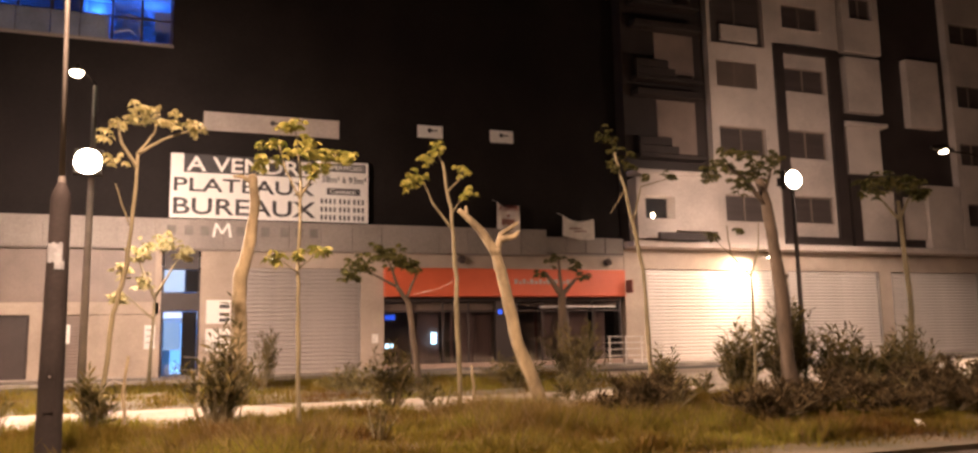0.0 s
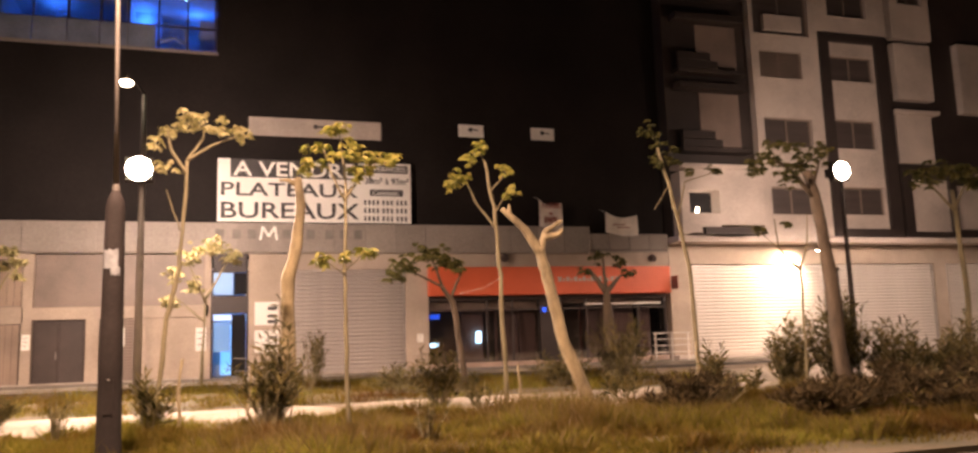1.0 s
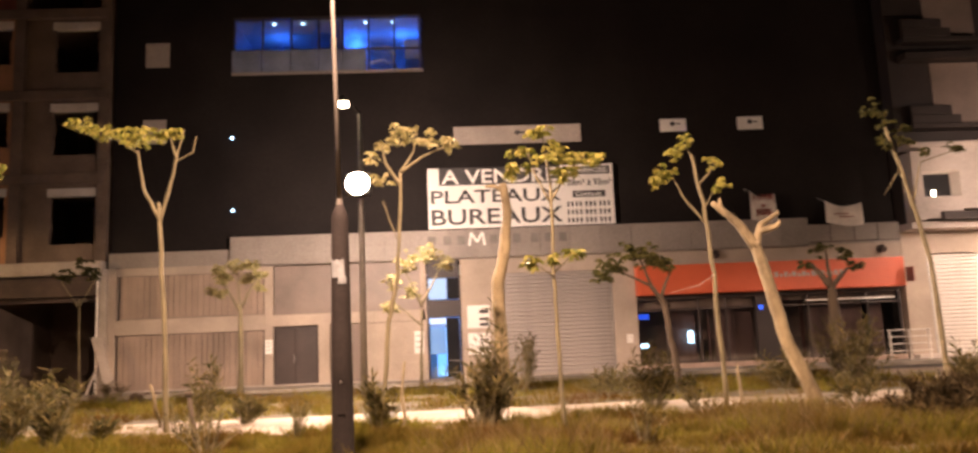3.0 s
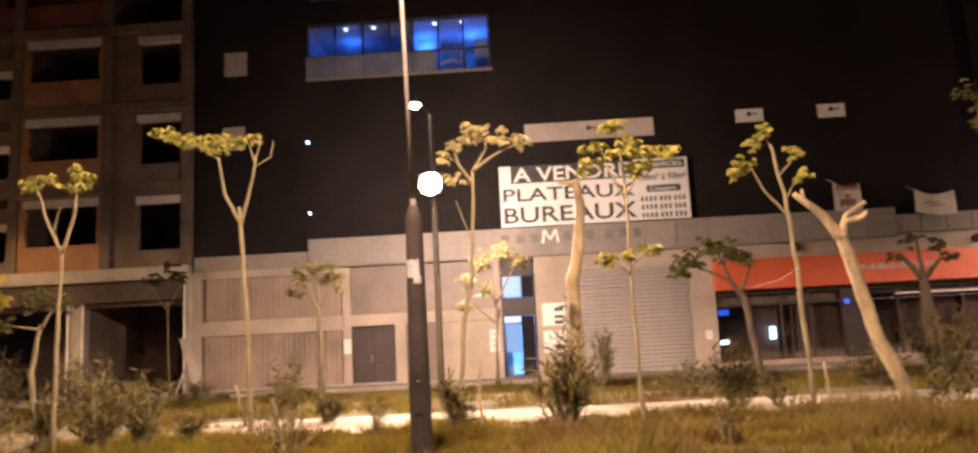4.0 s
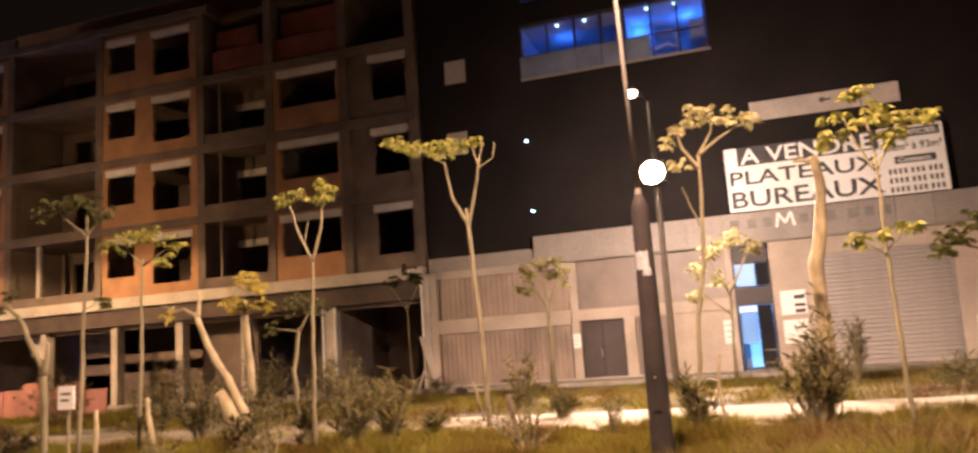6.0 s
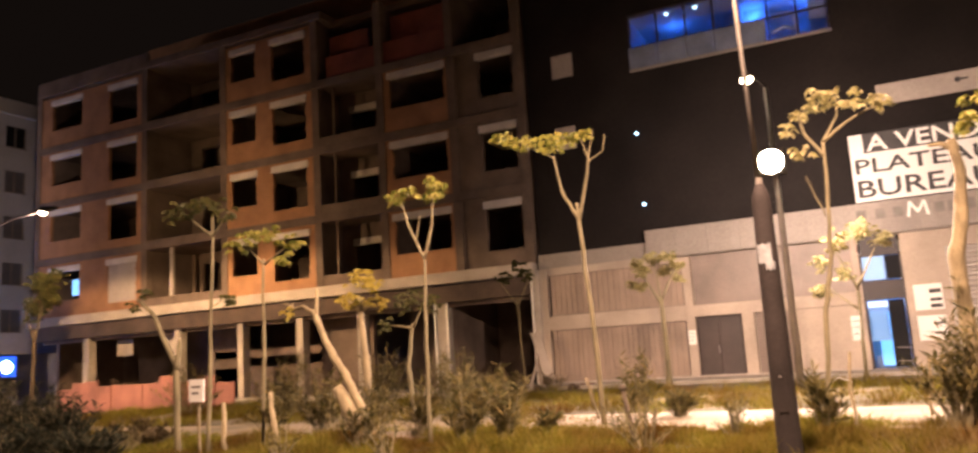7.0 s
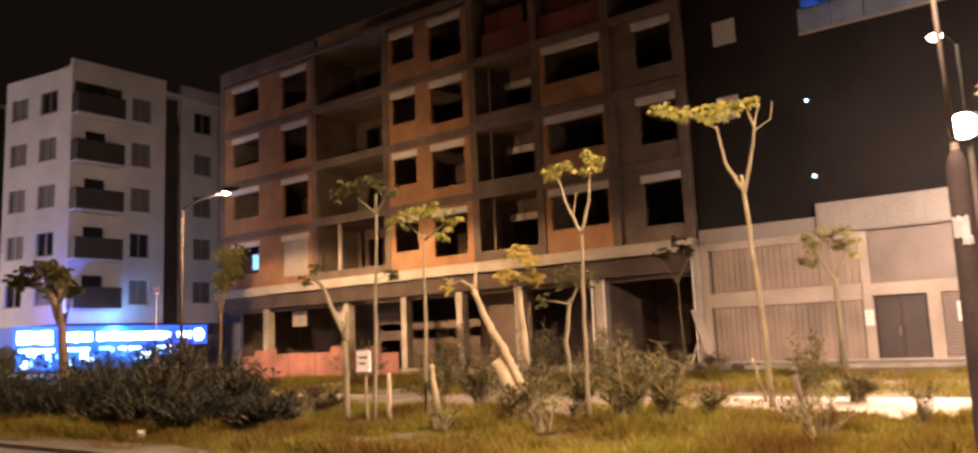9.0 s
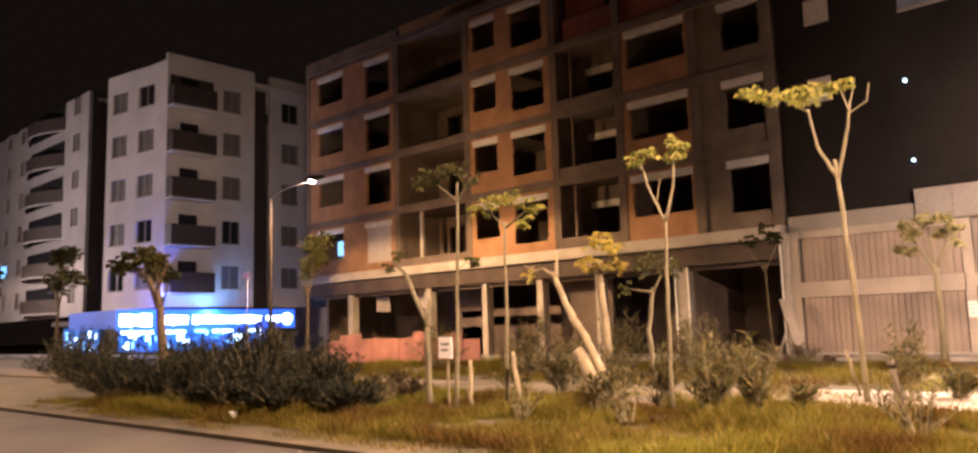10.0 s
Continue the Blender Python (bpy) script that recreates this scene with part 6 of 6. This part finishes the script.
for a, b, r in (((-4.17, 10.7, 0.0), (-4.12, 10.7, 1.05), 0.03), ((-13.35, 9.0, 0), (-13.39, 9.0, 0.82), 0.05), ((-12.27, 9.0, 0), (-12.42, 9.0, 0.95), 0.055), ((-17.2, 9.0, 0), (-17.56, 9.0, 0.85), 0.035),
                ((1.35, 12.0, 0), (1.33, 12.0, 0.75), 0.03), ((-3.2, 12.5, 0), (-3.15, 12.5, 0.9), 0.03), ((-8.5, 13.2, 0), (-8.7, 13.2, 0.8), 0.035), ((-13.9, 9.0, 0), (-13.93, 9.0, 1.15), 0.03), ((5.2, 12.4, 0), (5.15, 12.4, 1.0), 0.03)):
    stake(a, b, r)
plac = thing("placard", "white card placard fixed to a stake", "placard", (-13.93, 8.96, 0.85))
part("card", Solid().box(-0.16, 0.16, -0.01, 0.01, 0, 0.36), WHITE_BOARD, plac)
part("writing_bar", Solid().box(-0.1, 0.1, -0.014, -0.011, 0.22, 0.26).box(-0.1, 0.06, -0.014, -0.011, 0.12, 0.16), GREY_INK, plac)


# ---- shrubs ----
def shrub(x, y, width, height, stems, label, mat=OLEANDER, leaf=0.11, per=19):
    """Many upright stems with narrow leaves set round them."""
    t = thing("shrub", label, "shrub", (x, y, 0.03), "shrubs on the verges")
    wood = Solid()
    c, al, ac = [], [], []
    for _ in range(stems):
        a = rng.uniform(0, 2 * math.pi)
        r0, r1 = rng.uniform(0, 0.15) * width, rng.uniform(0.1, 0.5) * width
        h = height * rng.uniform(0.45, 1.15) * (1 - 0.35 * (r1 / (0.5 * width)) ** 2)
        p0 = np.array([r0 * math.cos(a), r0 * math.sin(a), 0])
        p2 = np.array([r1 * math.cos(a), r1 * math.sin(a), h])
        p1 = (p0 + p2) / 2 + np.array([0, 0, 0.12 * h])
        curve = [tuple((1 - u) ** 2 * p0 + 2 * u * (1 - u) * p1 + u * u * p2) for u in np.linspace(0, 1, 5)]
        wood.tube(curve, [0.012, 0.01, 0.008, 0.006, 0.003], 5)
        for k in range(per):
            u = 0.3 + 0.7 * (k / per) ** 0.8
            o = (1 - u) ** 2 * p0 + 2 * u * (1 - u) * p1 + u * u * p2
            b = rng.uniform(0, 2 * math.pi)
            v = np.array([math.cos(b), math.sin(b), rng.uniform(0.1, 1.3)])
            v /= np.linalg.norm(v)
            ln = leaf * rng.uniform(0.6, 1.1)
            side = np.cross(v, np.array([0, 0, 1.0]) + 0.4 * rng.normal(size=3))
            side /= np.linalg.norm(side)
            c.append(o + v * ln)
            al.append(v * ln)
            ac.append(side * ln * 0.17)
    part("stem", wood, BARK_GREEN, t)
    quads("foliage", np.array(c), np.array(al), np.array(ac), mat, t, 0.08)
    return t


OL = "oleander shrub with upright stems and narrow dark leaves"
for x, y, w, h, n in ((-4.5, 10.2, 0.7, 0.75, 16), (-2.95, 10.7, 1.2, 1.1, 44), (-2.75, 10.75, 0.7, 2.0, 11), (-0.05, 12.3, 1.1, 1.05, 34), (0.6, 12.2, 0.6, 0.5, 8), (3.1, 11.5, 1.2, 0.5, 12), (4.65, 11.0, 0.75, 0.95, 24),
                      (5.6, 11.2, 0.5, 0.4, 6), (6.1, 10.9, 1.1, 1.35, 60), (7.0, 10.6, 1.4, 1.65, 110), (7.9, 10.2, 1.3, 1.15, 80), (8.9, 10.2, 1.2, 0.9, 55), (10.2, 10.8, 1.1, 1.25, 45),
                      (-1.6, 19.5, 0.8, 1.7, 14), (-0.9, 25, 0.8, 1.6, 12), (3.9, 16.3, 1.8, 0.8, 40), (5.5, 16.5, 2.0, 1.5, 60), (0.1, 17, 1.6, 0.6, 30),
                      (-7.6, 12.6, 0.9, 1.2, 18), (-7.1, 13.4, 0.8, 0.45, 26), (-9.6, 11.6, 1.1, 1.1, 24), (-10.3, 11.8, 1.2, 1.15, 28), (-11.0, 11.0, 1.0, 0.9, 22), (-12.0, 11.3, 1.0, 0.8, 20), (-13.2, 11.4, 1.4, 1.1, 34), (-14.6, 11.6, 1.2, 1.0, 26),
                      (-9.3, 9.6, 0.9, 0.95, 24), (-8.5, 9.2, 0.7, 0.9, 16), (-10.9, 9.2, 0.7, 0.6, 16), (-13.5, 17, 2.0, 1.4, 40), (-16.0, 17.5, 2.2, 1.6, 50), (-19.5, 18, 2.4, 1.7, 50), (-23.5, 18, 2.4, 1.5, 40), (-8.0, 9.5, 0.5, 0.4, 8)):
    shrub(x, y, w, h, n, OL)
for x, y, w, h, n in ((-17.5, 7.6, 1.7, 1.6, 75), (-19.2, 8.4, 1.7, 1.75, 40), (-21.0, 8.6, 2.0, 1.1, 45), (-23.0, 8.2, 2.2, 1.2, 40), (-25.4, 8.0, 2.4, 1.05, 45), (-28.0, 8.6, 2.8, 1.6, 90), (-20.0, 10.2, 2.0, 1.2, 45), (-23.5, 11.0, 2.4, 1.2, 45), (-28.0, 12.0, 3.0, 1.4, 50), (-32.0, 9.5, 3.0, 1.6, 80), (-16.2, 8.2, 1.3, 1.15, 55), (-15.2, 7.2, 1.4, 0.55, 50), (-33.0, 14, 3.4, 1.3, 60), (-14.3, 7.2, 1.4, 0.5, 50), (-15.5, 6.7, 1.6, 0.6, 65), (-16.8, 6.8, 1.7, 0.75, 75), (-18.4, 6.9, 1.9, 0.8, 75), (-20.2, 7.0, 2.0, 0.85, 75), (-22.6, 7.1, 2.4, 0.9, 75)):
    shrub(x, y, w, h, n, "loose hedge shrub beside the road, darkened as unlit", HEDGE_LEAF_UNLIT, 0.1, 30)


# ---- grass ----
def grass(name, x0, x1, y0, y1, count, height, label, bare=0.0, mat=GRASS):
    n = count
    x, y = rng.uniform(x0, x1, n), rng.uniform(y0, y1, n)
    patch = np.array([noise.noise(Vector((a * 0.55, b * 0.8, 3.1))) + 0.5 * noise.noise(Vector((a * 2.3, b * 2.3, 9.7))) for a, b in zip(x, y)])
    keep = patch > bare + rng.normal(0, 0.12, n)
    x, y, patch = x[keep], y[keep], patch[keep]
    n = len(x)
    h = height * np.clip(0.6 + 1.3 * patch, 0.25, 2.1) * rng.uniform(0.4, 1.2, n)
    if y1 < 11:
        h *= np.clip((11.4 - y) / 1.6, 0.3, 1)
    lean = rng.normal(0, 0.5, (n, 2)) * h[:, None]
    a = rng.uniform(0, 2 * math.pi, n)
    w = rng.uniform(0.003, 0.0075, n) * (1 + 0.02 * (y - 5))
    along = np.stack([lean[:, 0], lean[:, 1], h], 1) / 2
    across = np.stack([np.cos(a) * w, np.sin(a) * w, np.zeros(n)], 1)
    centre = np.stack([x, y, np.full(n, -0.03)], 1) + along
    ob = quads(name, centre, along, across, mat)
    return tagged(ob, label, "grass", kind="stuff")


grass("grass", -24, 13, 5.8, 11.2, 430000, 0.25, "long yellowing grass on the near verge", -0.25)
grass("grass", -30, 7.7, 14.2, 22.6, 120000, 0.3, "patchy short grass behind the footpath", -0.1)
grass("grass", -14.5, -8.4, 10.9, 14.3, 9000, 0.16, "sparse grass creeping over the dim path stretch", 0.12)
grass("grass", -22, 12, 11.0, 11.7, 8000, 0.22, "grass fringe creeping over the footpath edge", 0.0)
grass("grass", -24, 13, 5.2, 5.9, 12000, 0.12, "sparse grass fringe along the road edge", 0.05)


# ---- weeds ----
for x, y, w, h, n in ((-6.4, 8.6, 0.8, 0.6, 14), (-5.6, 10.2, 0.7, 0.55, 12), (-1.2, 8.2, 0.7, 0.4, 10), (0.3, 10.6, 0.9, 0.5, 14), (2.0, 9.8, 0.8, 0.45, 12), (3.4, 9.0, 1.0, 0.5, 14), (4.6, 8.2, 0.9, 0.4, 12), (6.8, 8.2, 1.1, 0.6, 18), (8.4, 8.4, 1.2, 0.7, 20), (-7.2, 10.4, 0.7, 0.6, 12), (-9.9, 8.4, 0.9, 0.55, 14), (-11.6, 8.2, 0.8, 0.5, 12), (-14.8, 8.2, 1.0, 0.6, 16)):
    shrub(x, y, w, h, n, "low straggling weeds in the long grass", OLEANDER, 0.06, 14)

for x, y, w, h, n in ((2.6, 8.6, 1.5, 0.75, 60), (3.5, 9.4, 1.3, 0.7, 50), (4.1, 7.6, 1.6, 0.6, 60), (5.0, 8.1, 1.5, 0.65, 60), (6.3, 8.0, 1.5, 0.6, 60), (5.4, 8.9, 1.4, 0.45, 40), (6.9, 9.2, 1.6, 0.8, 60), (8.0, 8.6, 1.8, 0.85, 70), (9.2, 8.9, 1.8, 0.9, 70), (7.3, 7.4, 1.8, 0.5, 60), (8.8, 7.2, 1.8, 0.55, 60), (10.4, 8.4, 2.0, 0.9, 60), (5.9, 7.2, 1.5, 0.4, 40), (-15.6, 9.2, 1.6, 0.7, 50)):
    shrub(x, y, w, h * 0.7, int(n * 0.7), "low dark brown bush among the grass", DRY_LEAF, 0.095, 36)
for x, y, w, h, n in ((-16.6, 25.6, 2.2, 0.9, 40), (-18.6, 25.4, 2.0, 0.8, 34), (-14.4, 25.8, 1.6, 0.6, 24)):
    shrub(x, y, w, h, n, "dry brown weeds by the building site", DRY_LEAF, 0.09, 16)
grass("dry_grass", 1.5, 13, 5.8, 7.2, 16000, 0.22, "short dry brown grass beside the road edge", 0.0, DRY_GRASS)
grass("dry_grass", -4, 12, 6.2, 10.6, 26000, 0.36, "dry brown stalks standing in the grass", 0.1, DRY_GRASS)

single("stake", Solid().tube([(-6.74, 9.4, 0.0), (-6.79, 9.4, 0.4), (-6.85, 9.4, 0.74)], [0.035, 0.032, 0.03], 7).tube([(-6.85, 9.4, 0.74), (-6.855, 9.4, 0.8)], [0.05, 0.045], 7), BARK_DARK_SHADED, "short dark stake with a splayed top", "stake", "stakes along the verge", smooth=True)
for x, y, r in ((5.23, 6.2, 0.045), (4.75, 7.19, 0.035), (-15.95, 6.1, 0.06), (5.6, 6.6, 0.025)):
    lump = Solid()
    lump.v = [(x + r * math.cos(k * 1.26) * (1 + 0.4 * (k % 2)), y + r * math.sin(k * 1.26), z * r * (1 + 0.5 * (k % 2))) for z in (-0.6, 1.4) for k in range(5)]
    lump.f = [(k, (k + 1) % 5, 5 + (k + 1) % 5, 5 + k) for k in range(5)] + [(9, 8, 7, 6, 5)[::-1], (4, 3, 2, 1, 0)]
    single("litter", lump, WHITE_BOARD, "crumpled white paper litter by the kerb", "litter", "litter on the verge")
single("cord", Solid().tube([(-4.44, 10.88, 0.62), (-4.3, 10.8, 0.72), (-4.13, 10.7, 0.66)], 0.005, 5), CLOTH, "thin white cord tied to a young tree trunk", "cord")
single("cord", Solid().tube([(1.02, 11.86, 2.25), (0.75, 11.9, 2.08), (0.3, 12.0, 1.98)], 0.003, 5), CLOTH, "thin white cord tied to a young tree trunk", "cord")
